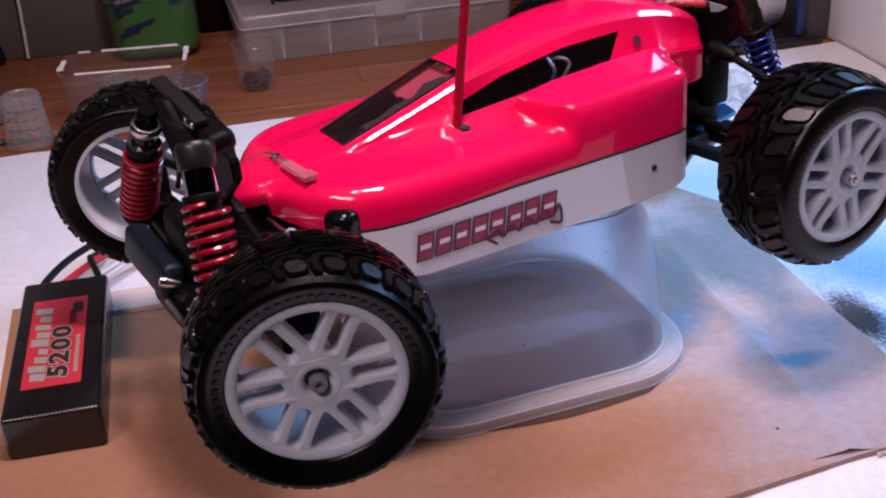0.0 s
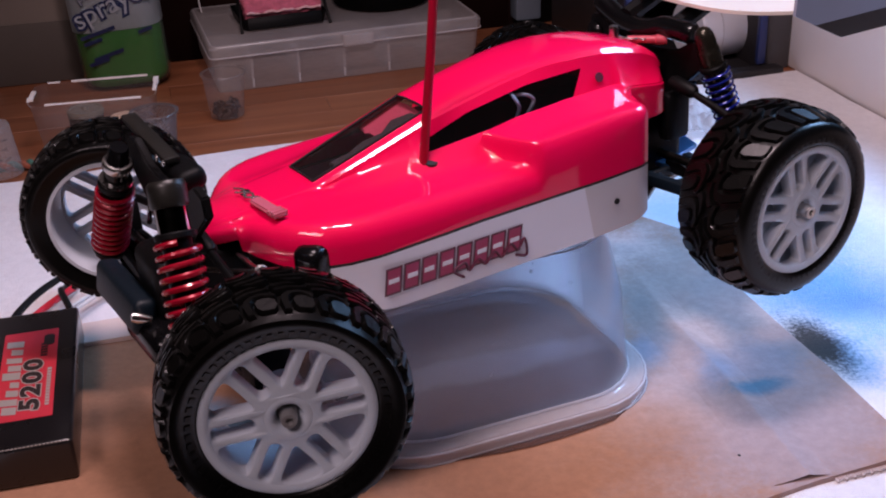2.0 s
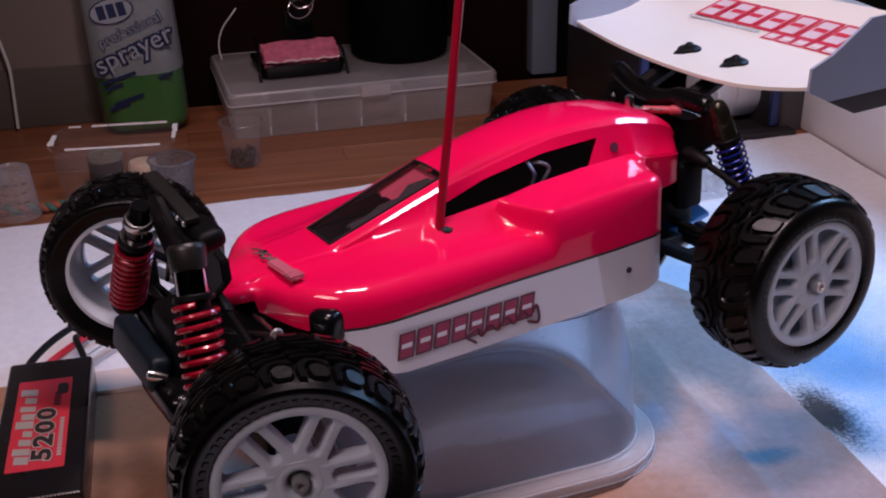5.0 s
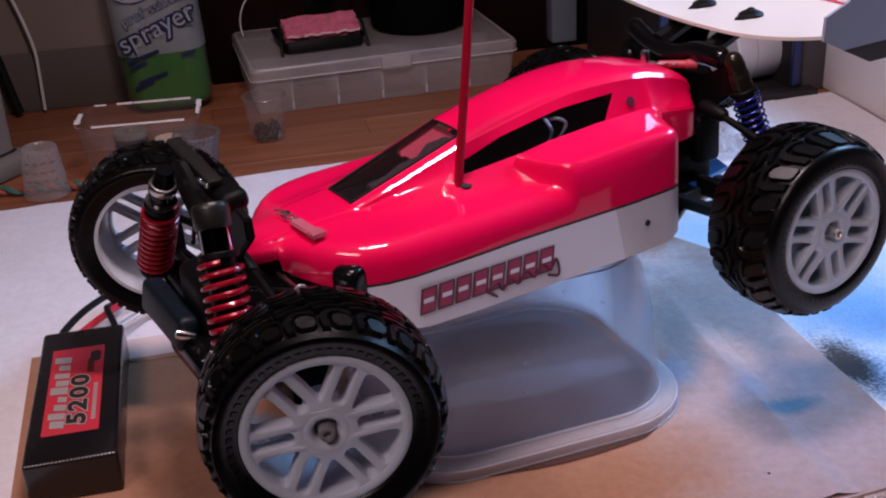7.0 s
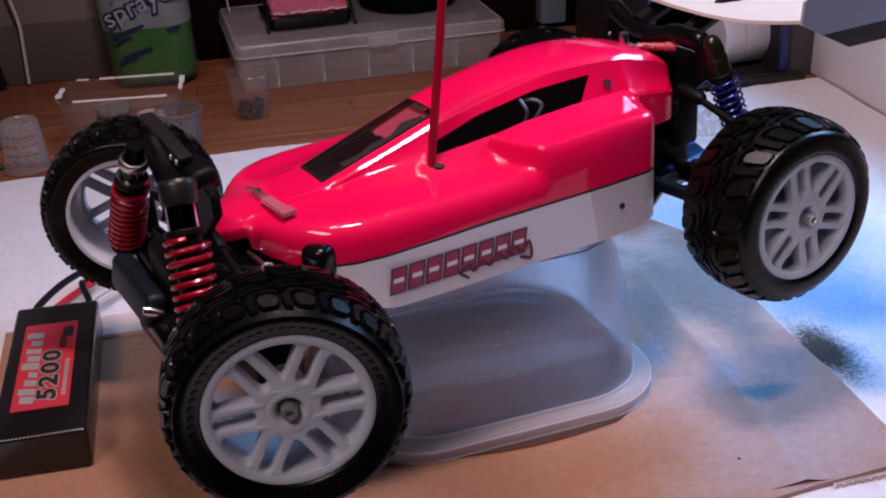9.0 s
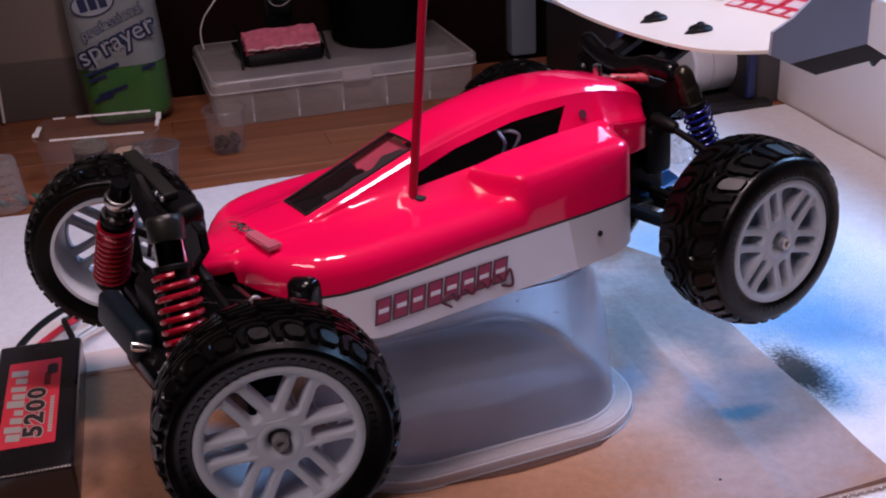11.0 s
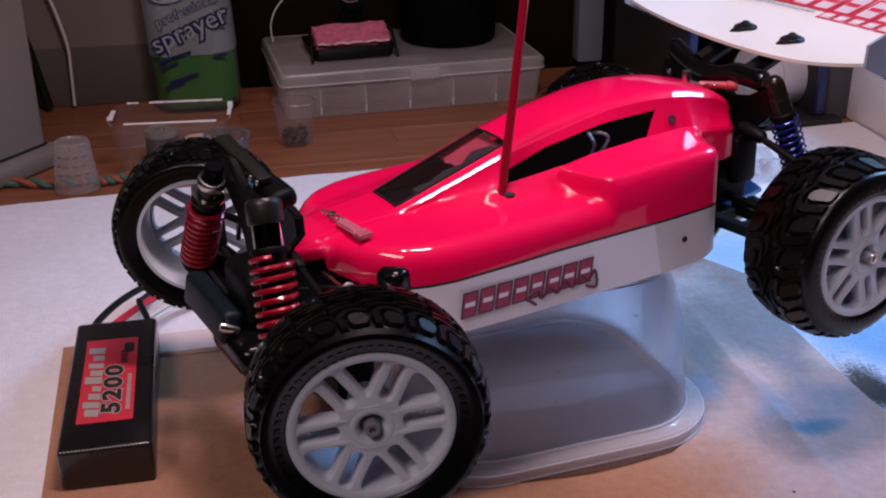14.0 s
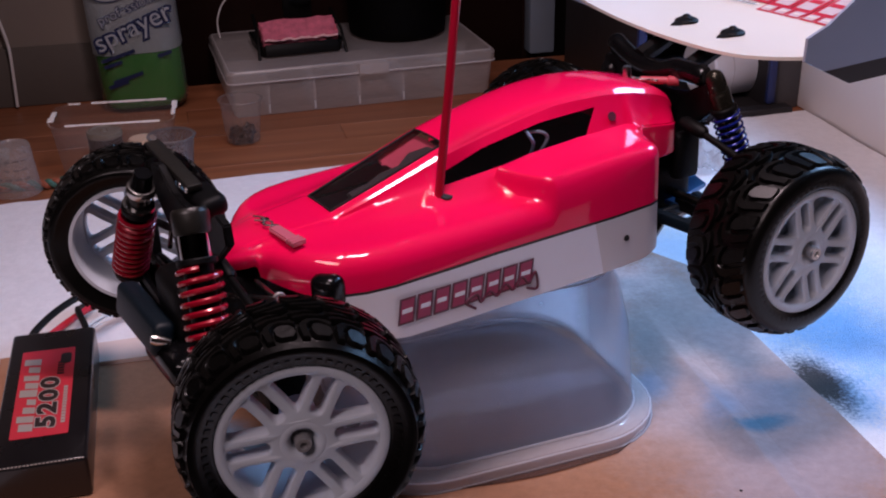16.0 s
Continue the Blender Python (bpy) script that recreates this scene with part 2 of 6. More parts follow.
def stain_shade_material(name, base, spots, rough, vary_scale, weave, bump, grain, mottle):
    """Cloth or board with overspray and painted shade: soft-edged spots of colour, each (x, y, radius_x, radius_y,
    turn, colour, strength, edge).
    """
    m = bpy.data.materials.new(name)
    m.use_nodes = True
    n, l = m.node_tree.nodes, m.node_tree.links
    b = n["Principled BSDF"]
    b.inputs["Roughness"].default_value = rough
    co = n.new("ShaderNodeTexCoord")
    where = co.outputs["Object"]
    big = n.new("ShaderNodeTexNoise")
    big.inputs["Scale"].default_value, big.inputs["Detail"].default_value = vary_scale, 5
    l.new(where, big.inputs["Vector"])
    first = n.new("ShaderNodeMix")
    first.data_type = "RGBA"
    first.inputs[6].default_value, first.inputs[7].default_value = (*[c * 0.88 for c in base], 1), (*[min(1, c * 1.08) for c in base], 1)
    l.new(big.outputs["Fac"], first.inputs[0])
    colour = first.outputs[2]
    speck = n.new("ShaderNodeTexNoise")
    speck.inputs["Scale"].default_value, speck.inputs["Detail"].default_value = 420, 2
    l.new(where, speck.inputs["Vector"])
    cloud = n.new("ShaderNodeTexNoise")
    cloud.inputs["Scale"].default_value, cloud.inputs["Detail"].default_value = 48, 6
    l.new(where, cloud.inputs["Vector"])
    for x, y, rx, ry, turn, ink, strength, edge in spots:
        mp = n.new("ShaderNodeMapping")
        mp.vector_type = "TEXTURE"
        mp.inputs["Location"].default_value = (x, y, 0)
        mp.inputs["Rotation"].default_value = (0, 0, radians(turn))
        mp.inputs["Scale"].default_value = (rx, ry, 1000)
        l.new(where, mp.inputs["Vector"])
        ln = n.new("ShaderNodeVectorMath")
        ln.operation = "LENGTH"
        l.new(mp.outputs[0], ln.inputs[0])
        far = ln.outputs["Value"]
        wild = 0.9
        if edge < 0.15:
            # A sharp patch, the tub's painted shade, is a rounded rectangle with a steady outline.
            xyz, total = n.new("ShaderNodeSeparateXYZ"), None
            l.new(mp.outputs[0], xyz.inputs[0])
            for axis in (0, 1):
                size, cube = n.new("ShaderNodeMath"), n.new("ShaderNodeMath")
                size.operation, cube.operation, cube.inputs[1].default_value = "ABSOLUTE", "POWER", 3.2
                l.new(xyz.outputs[axis], size.inputs[0])
                l.new(size.outputs[0], cube.inputs[0])
                if total is None:
                    total = cube.outputs[0]
                else:
                    both, root = n.new("ShaderNodeMath"), n.new("ShaderNodeMath")
                    root.operation, root.inputs[1].default_value = "POWER", 1 / 3.2
                    l.new(total, both.inputs[0])
                    l.new(cube.outputs[0], both.inputs[1])
                    l.new(both.outputs[0], root.inputs[0])
                    far = root.outputs[0]
            wild = 0.12
        wob = n.new("ShaderNodeMath")
        wob.operation = "MULTIPLY_ADD"
        wob.inputs[1].default_value, wob.inputs[2].default_value = wild, -wild / 2
        l.new(cloud.outputs["Fac"], wob.inputs[0])
        wob2 = n.new("ShaderNodeMath")
        wob2.operation = "MULTIPLY_ADD"
        rough_edge = grain if edge > 0.15 else 0.03
        wob2.inputs[1].default_value, wob2.inputs[2].default_value = rough_edge, -rough_edge / 2
        l.new(speck.outputs["Fac"], wob2.inputs[0])
        s1, s2 = n.new("ShaderNodeMath"), n.new("ShaderNodeMath")
        l.new(far, s1.inputs[0])
        l.new(wob.outputs[0], s1.inputs[1])
        l.new(s1.outputs[0], s2.inputs[0])
        l.new(wob2.outputs[0], s2.inputs[1])
        rng = n.new("ShaderNodeMapRange")
        rng.interpolation_type = "SMOOTHSTEP"
        rng.inputs[1].default_value, rng.inputs[2].default_value = 1 - edge, 1 + edge
        rng.inputs[3].default_value, rng.inputs[4].default_value = strength, 0.0
        l.new(s2.outputs[0], rng.inputs[0])
        mx = n.new("ShaderNodeMix")
        mx.data_type = "RGBA"
        mx.inputs[7].default_value = (*ink, 1)
        l.new(rng.outputs[0], mx.inputs[0])
        l.new(colour, mx.inputs[6])
        colour = mx.outputs[2]
    # Fine mottling over paint and bare stuff alike.
    fine = n.new("ShaderNodeTexNoise")
    fine.inputs["Scale"].default_value, fine.inputs["Detail"].default_value = 170, 5
    fine.inputs["Roughness"].default_value = 0.65
    l.new(where, fine.inputs["Vector"])
    amount, scaled = n.new("ShaderNodeMapRange"), n.new("ShaderNodeVectorMath")
    amount.inputs[1].default_value, amount.inputs[2].default_value = 0.32, 0.68
    amount.inputs[3].default_value, amount.inputs[4].default_value = 1 - mottle, 1 + 0.7 * mottle
    l.new(fine.outputs["Fac"], amount.inputs[0])
    scaled.operation = "SCALE"
    l.new(colour, scaled.inputs[0])
    l.new(amount.outputs[0], scaled.inputs["Scale"])
    l.new(scaled.outputs[0], b.inputs["Base Color"])
    tex = n.new("ShaderNodeTexNoise")
    tex.inputs["Scale"].default_value, tex.inputs["Detail"].default_value = weave, 4
    l.new(where, tex.inputs["Vector"])
    bp = n.new("ShaderNodeBump")
    bp.inputs["Strength"].default_value, bp.inputs["Distance"].default_value = bump, 0.002
    l.new(tex.outputs["Fac"], bp.inputs["Height"])
    l.new(bp.outputs["Normal"], b.inputs["Normal"])
    return m


def wood_material(name):
    m = bpy.data.materials.new(name)
    m.use_nodes = True
    n, l = m.node_tree.nodes, m.node_tree.links
    b = n["Principled BSDF"]
    co, mp, info = n.new("ShaderNodeTexCoord"), n.new("ShaderNodeMapping"), n.new("ShaderNodeObjectInfo")
    mp.inputs["Scale"].default_value = (3.0, 45.0, 45.0)
    l.new(co.outputs["Object"], mp.inputs["Vector"])
    off = n.new("ShaderNodeVectorMath")
    off.operation = "ADD"
    sc = n.new("ShaderNodeMath")
    sc.operation = "MULTIPLY"
    sc.inputs[1].default_value = 37.0
    l.new(info.outputs["Random"], sc.inputs[0])
    l.new(mp.outputs[0], off.inputs[0])
    l.new(sc.outputs[0], off.inputs[1])
    g = n.new("ShaderNodeTexNoise")
    g.inputs["Scale"].default_value, g.inputs["Detail"].default_value, g.inputs["Distortion"].default_value = 1.6, 7, 0.6
    l.new(off.outputs[0], g.inputs["Vector"])
    ramp = n.new("ShaderNodeValToRGB")
    ramp.color_ramp.elements[0].position, ramp.color_ramp.elements[1].position = 0.30, 0.72
    ramp.color_ramp.elements[0].color, ramp.color_ramp.elements[1].color = (0.20, 0.066, 0.027, 1), (0.30, 0.108, 0.046, 1)
    l.new(g.outputs["Fac"], ramp.inputs[0])
    hs = n.new("ShaderNodeHueSaturation")
    vr = n.new("ShaderNodeMapRange")
    vr.inputs[3].default_value, vr.inputs[4].default_value = 0.86, 1.10
    l.new(info.outputs["Random"], vr.inputs[0])
    l.new(vr.outputs[0], hs.inputs["Value"])
    l.new(ramp.outputs[0], hs.inputs["Color"])
    l.new(hs.outputs[0], b.inputs["Base Color"])
    b.inputs["Roughness"].default_value = 0.42
    bp = n.new("ShaderNodeBump")
    bp.inputs["Strength"].default_value, bp.inputs["Distance"].default_value = 0.1, 0.001
    l.new(g.outputs["Fac"], bp.inputs["Height"])
    l.new(bp.outputs["Normal"], b.inputs["Normal"])
    return m


WOOD = wood_material("oiled_wood_staves")


# ---------------------------------------------------------------- mesh tools
def link_mesh(name, bm, materials, parent=None, label="", smooth=True, m=None, angle=40):
    me = bpy.data.meshes.new(name)
    bmesh.ops.recalc_face_normals(bm, faces=bm.faces)
    for e in bm.edges:
        if len(e.link_faces) == 2 and e.calc_face_angle(0) > radians(angle):
            e.smooth = False
    for f in bm.faces:
        f.smooth = smooth
    bm.to_mesh(me)
    bm.free()
    for x in materials if isinstance(materials, (list, tuple)) else [materials]:
        me.materials.append(x)
    ob = new(name, me)
    if parent is not None:
        ob.parent = parent
    if m is not None:
        ob.matrix_basis = m
    if label:
        ob["label"] = label
    return ob


def part(name, bm, material, parent, label="", m=None, smooth=True):
    return link_mesh(name, bm, material, parent, label, smooth, m)


def thing(name, m, label, category, group="", kind=""):
    return tagged(put_at(new(name), m), label, category, group, kind)


def put_at(ob, m):
    ob.matrix_basis = m
    return ob


def add_box(bm, size, m=None, bevel=0.0, seg=2):
    made = bmesh.ops.create_cube(bm, size=1.0)["verts"]
    bmesh.ops.scale(bm, vec=size, verts=made)
    if bevel:
        edges = list({e for v in made for e in v.link_edges})
        made = bmesh.ops.bevel(bm, geom=edges, offset=bevel, segments=seg, affect="EDGES", profile=0.5)["verts"]
        made = list({v for f in bm.faces if any(w in set(made) for w in f.verts) for v in f.verts})
    if m is not None:
        bmesh.ops.transform(bm, matrix=m, verts=made)
    return bm


def box(size, m=None, bevel=0.0, seg=2):
    return add_box(bmesh.new(), size, m, bevel, seg)


def merge(bm, other, m=None):
    me = bpy.data.meshes.new("tmp")
    other.to_mesh(me)
    other.free()
    if m is not None:
        me.transform(m)
    bm.from_mesh(me)
    bpy.data.meshes.remove(me)
    return bm


def lathe(profile, steps=32, m=None, closed=False):
    """Turns (radius, height) points round the z axis."""
    bm = bmesh.new()
    rings = []
    for r, z in profile:
        if r < 1e-6:
            rings.append([bm.verts.new((0, 0, z))])
        else:
            rings.append([bm.verts.new((r * math.cos(2 * math.pi * k / steps), r * math.sin(2 * math.pi * k / steps), z)) for k in range(steps)])
    pairs = list(zip(rings, rings[1:])) + ([(rings[-1], rings[0])] if closed else [])
    for a, b in pairs:
        for k in range(steps):
            j = (k + 1) % steps
            if len(a) == 1 and len(b) == 1:
                continue
            if len(a) == 1:
                bm.faces.new((a[0], b[k], b[j]))
            elif len(b) == 1:
                bm.faces.new((a[k], a[j], b[0]))
            else:
                bm.faces.new((a[k], a[j], b[j], b[k]))
    if m is not None:
        bm.transform(m)
    return bm


def smooth_path(points, n=8):
    """A Catmull-Rom curve through the points."""
    p = [Vector(q) for q in points]
    p = [p[0] * 2 - p[1]] + p + [p[-1] * 2 - p[-2]]
    out = []
    for i in range(1, len(p) - 2):
        for k in range(n):
            t = k / n
            out.append(0.5 * ((2 * p[i]) + (p[i + 1] - p[i - 1]) * t + (2 * p[i - 1] - 5 * p[i] + 4 * p[i + 1] - p[i + 2]) * t * t
                              + (3 * p[i] - p[i - 1] - 3 * p[i + 1] + p[i + 2]) * t ** 3))
    return out + [p[-2]]


def tube(points, radius, sides=8, bm=None, cap=True):
    """A round bar along points; radius may be a number or one for each point."""
    bm = bm or bmesh.new()
    p = [Vector(q) for q in points]
    radii = radius if isinstance(radius, (list, tuple)) else [radius] * len(p)
    up, rings = None, []
    for i, q in enumerate(p):
        d = (p[min(i + 1, len(p) - 1)] - p[max(i - 1, 0)]).normalized()
        if up is None:
            up = d.orthogonal().normalized()
        up = (up - d * up.dot(d)).normalized()
        side = d.cross(up)
        rings.append([bm.verts.new(q + (up * math.cos(2 * math.pi * k / sides) + side * math.sin(2 * math.pi * k / sides)) * radii[i]) for k in range(sides)])
    for a, b in zip(rings, rings[1:]):
        for k in range(sides):
            bm.faces.new((a[k], a[(k + 1) % sides], b[(k + 1) % sides], b[k]))
    if cap:
        bm.faces.new(rings[0])
        bm.faces.new(rings[-1])
    return bm


def bar(a, b, radius, sides=10, bm=None):
    return tube([a, b], radius, sides, bm)


def plate(points, thick, m=None, bevel=0.0):
    """A flat outline in x and y, made thick along z (from 0 up)."""
    bm = bmesh.new()
    f = bm.faces.new([bm.verts.new((x, y, 0)) for x, y in points])
    top = [v for v in bmesh.ops.extrude_face_region(bm, geom=[f])["geom"] if isinstance(v, bmesh.types.BMVert)]
    bmesh.ops.translate(bm, vec=(0, 0, thick), verts=top)
    if bevel:
        bmesh.ops.recalc_face_normals(bm, faces=bm.faces)
        bmesh.ops.bevel(bm, geom=list(bm.edges), offset=bevel, segments=2, affect="EDGES")
    if m is not None:
        bm.transform(m)
    return bm


def rounded(w, h, r, seg=6, cx=0.0, cy=0.0):
    """The outline of a rectangle with round corners."""
    out = []
    for k, (sx, sy) in enumerate(((1, 1), (-1, 1), (-1, -1), (1, -1))):
        for i in range(seg + 1):
            a = math.pi / 2 * (k + i / seg)
            out.append((cx + sx * (w / 2 - r) + r * math.cos(a), cy + sy * (h / 2 - r) + r * math.sin(a)))
    return out


def rings_mesh(rings, close_first=False, close_last=False):
    """Skins a row of closed loops with equally many points."""
    bm = bmesh.new()
    rows = [[bm.verts.new(p) for p in ring] for ring in rings]
    n = len(rows[0])
    for a, b in zip(rows, rows[1:]):
        for k in range(n):
            bm.faces.new((a[k], a[(k + 1) % n], b[(k + 1) % n], b[k]))
    if close_first:
        bm.faces.new(rows[0])
    if close_last:
        bm.faces.new(rows[-1])
    return bm


def words(text, size, shear=0.0, thick=0.0, bold=0.0):
    """Lettering in the built-in font as a mesh, its middle at the origin, in x and y."""
    cu = bpy.data.curves.new("words", "FONT")
    cu.body, cu.size, cu.shear, cu.extrude, cu.offset = text, size, shear, thick, bold
    cu.align_x, cu.align_y, cu.resolution_u = "CENTER", "CENTER", 3
    ob = new("words", cu)
    bpy.context.view_layer.update()
    me = bpy.data.meshes.new_from_object(ob.evaluated_get(bpy.context.evaluated_depsgraph_get()))
    bm = bmesh.new()
    bm.from_mesh(me)
    bpy.data.objects.remove(ob)
    bpy.data.curves.remove(cu)
    bpy.data.meshes.remove(me)
    return bm


def turn_to(origin, x_axis, y_axis):
    """A pose whose x and y axes lie along the given ways."""
    x = Vector(x_axis).normalized()
    z = x.cross(Vector(y_axis)).normalized()
    y = z.cross(x)
    return Matrix.Translation(origin) @ Matrix((x, y, z)).transposed().to_4x4()


# ---------------------------------------------------------------- the bench and the room
# The bench runs 12 degrees off the world's axes; its own origin is the corner where the cloth meets the white board.
BENCH = pose(0.3768, 1.0516, 0, 0, 0, 12)


def bench_at(x, y, z=0.0, turn=0.0):
    return BENCH @ pose(x, y, z, 0, 0, turn)


bench = thing("wall_back", bench_at(-1.0, 0.258), "plain grey painted wall behind the bench", "wall", kind="structure")
part("wall_panel", box((0.80, 0.04, 1.6), pose(0, 0, 0.4)), GREY_WALL, bench)

cabinet = thing("cabinet_back", bench_at(-0.375, 0.320), "dark brown wooden cabinet back behind the bench", "cabinet")
part("edge_strip", box((0.012, 0.054, 1.4), pose(-0.2275 + 0.412, 0, 0.65), 0.002), DARK_WOOD, cabinet)
part("back_panel", box((0.415, 0.05, 1.4), pose(-0.02, 0, 0.65), 0.003), DARK_WOOD, cabinet)
post = thing("upright_post", bench_at(-0.178, 0.288), "blue-grey square upright post beside the cabinet", "post")
part("post_body", box((0.030, 0.03, 1.4), pose(0, 0, 0.70), 0.003), POST_GREY, post)

part("wall_panel", box((0.80, 0.0036, 0.060), pose(0, -0.0219, 0.030), 0.001), mat("blotchy_grey_lower_wall", (0.098, 0.082, 0.068), 0.8, vary=0.35, scale=7, bump=0.15, bump_scale=150), bench, "darker, blotchy lower strip of the wall")
# Added panel that stands in for the dark, shaded gap beside the bin.
part("wall_panel", box((0.0355, 0.012, 0.60), pose(0.9818, -0.2340, 0.30), 0.001), mat("dark_grey_gap_panel", (0.075, 0.070, 0.072), 0.7, vary=0.35, scale=12), bench, "dark grey panel added for the shaded gap beside the side board")
room = thing("wall_room", pose(0, 0, 0), "plain closing walls of the room", "wall", kind="structure")
for size, at in (((0.1, 6, 3.2), (2.6, 0, 0.85)), ((0.1, 6, 3.2), (-2.6, 0, 0.85)), ((5.2, 0.1, 3.2), (0, 2.3, 0.85)), ((5.2, 0.1, 3.2), (0, -2.6, 0.85))):
    part("wall_side", box(size, pose(*at)), ROOM, room)
link_mesh("floor", box((5.2, 5.2, 0.1), pose(0, 0, -0.80)), ROOM)
tagged(bpy.data.objects["floor"], "plain dark room floor below the bench", "floor", kind="structure")
link_mesh("ceiling", box((5.2, 5.2, 0.1), pose(0, 0, 2.45)), ROOM)
tagged(bpy.data.objects["ceiling"], "plain ceiling of the room", "ceiling", kind="structure")

# The bench top: glued staves.
top = thing("bench_top", bench_at(0, 0), "reddish brown wooden bench top of glued staves", "workbench", kind="structure")
part("core", box((2.2, 1.3, 0.03), pose(-0.3, -0.38, -0.0215)), DARK_WOOD, top)
stave_mesh = {}
rng = random.Random(5)
for row in range(12):
    x, y = -1.40, 0.26 - 0.042 * row
    while x < 0.79:
        length = rng.choice((0.26, 0.33, 0.41)) if x > -1.39 else rng.choice((0.13, 0.21, 0.30))
        length = round(min(length, 0.80 - x), 3)
        at = pose(x + length / 2, y - 0.021, -0.0035 - rng.uniform(0, 0.0003))
        if length not in stave_mesh:
            stave_mesh[length] = link_mesh("stave", box((length - 0.0003, 0.0418, 0.0066), None, 0.0003, 1), WOOD, top, m=at).data
        else:
            b_ob = put_at(new("stave", stave_mesh[length]), at)
            b_ob.parent = top
        x += length

board = thing("side_board", bench_at(0.012, -0.29), "white painted side board standing at the bench end", "board")
part("board_face", box((0.024, 0.62, 0.13), pose(0, 0, 0.0655), 0.002), PANEL_WHITE, board)
for bx, bz, bh in ((-0.195, 0.052, 0.014), (-0.195, 0.030, 0.006)):
    part("pencil_mark", box((0.0006, 0.0014, bh), pose(-0.0123, bx + 0.29 + 0.02, bz, -14, 0, 0)), LABEL_DARK, board)

# The white cloth, a slightly rumpled sheet.
CLOTH = stain_shade_material("white_terry_cloth", (0.82, 0.79, 0.80), (
    (0.268, 0.600, 0.034, 0.065, 20, (0.20, 0.47, 0.85), 0.80, 0.8),
    (0.245, 0.665, 0.075, 0.030, 55, (0.32, 0.56, 0.86), 0.55, 0.8),
    (0.242, 0.548, 0.012, 0.030, 9, (0.25, 0.50, 0.80), 0.85, 0.8),
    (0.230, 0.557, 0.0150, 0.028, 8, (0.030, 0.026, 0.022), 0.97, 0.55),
    (0.300, 0.585, 0.028, 0.012, -25, (0.16, 0.26, 0.42), 0.45, 0.9),
    (0.200, 0.745, 0.06, 0.03, 10, (0.35, 0.60, 0.90), 0.5, 0.7),
), 0.95, 9, 900, 0.6, 1.1, 0.06)


def cloth_mesh():
    """The cloth in world x and y: back edge from (-0.8, 0.73) to the board, and forward past the bench front."""
    bm = bmesh.new()
    nx, ny = 190, 70
    grid = []
    for j in range(ny + 1):
        row = []
        for i in range(nx + 1):
            u, v = i / nx, j / ny
            x = -0.75 + 1.125 * u
            back = 1.0516 + (x - 0.3768) * 0.277 + 0.010 * min(1.0, max(0.0, 0.25 - x) / 0.4) + 0.003 * noise.noise((x * 30, 2, 0)) + 0.0022 * noise.noise((x * 170, 5, 0))
            y = back + (0.26 - back) * v
            right = 0.3768 + (1.0516 - y) * 0.2126 - 0.002
            x = -0.75 + (right + 0.75) * u
            z = 0.0026 + 0.0012 * noise.noise((x * 9, y * 9, 1)) + 0.0005 * noise.noise((x * 60, y * 60, 3))
            row.append(bm.verts.new((x, y, max(0.0012, z))))
        grid.append(row)
    for a, b in zip(grid, grid[1:]):
        for k in range(nx):
            bm.faces.new((a[k], a[k + 1], b[k + 1], b[k]))
    r = bmesh.ops.extrude_face_region(bm, geom=list(bm.faces))
    bmesh.ops.translate(bm, vec=(0, 0, -0.0011), verts=[v for v in r["geom"] if isinstance(v, bmesh.types.BMVert)])
    return bm


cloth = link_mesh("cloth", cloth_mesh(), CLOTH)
tagged(cloth, "white terry cloth spread on the bench, stained with blue overspray", "cloth")

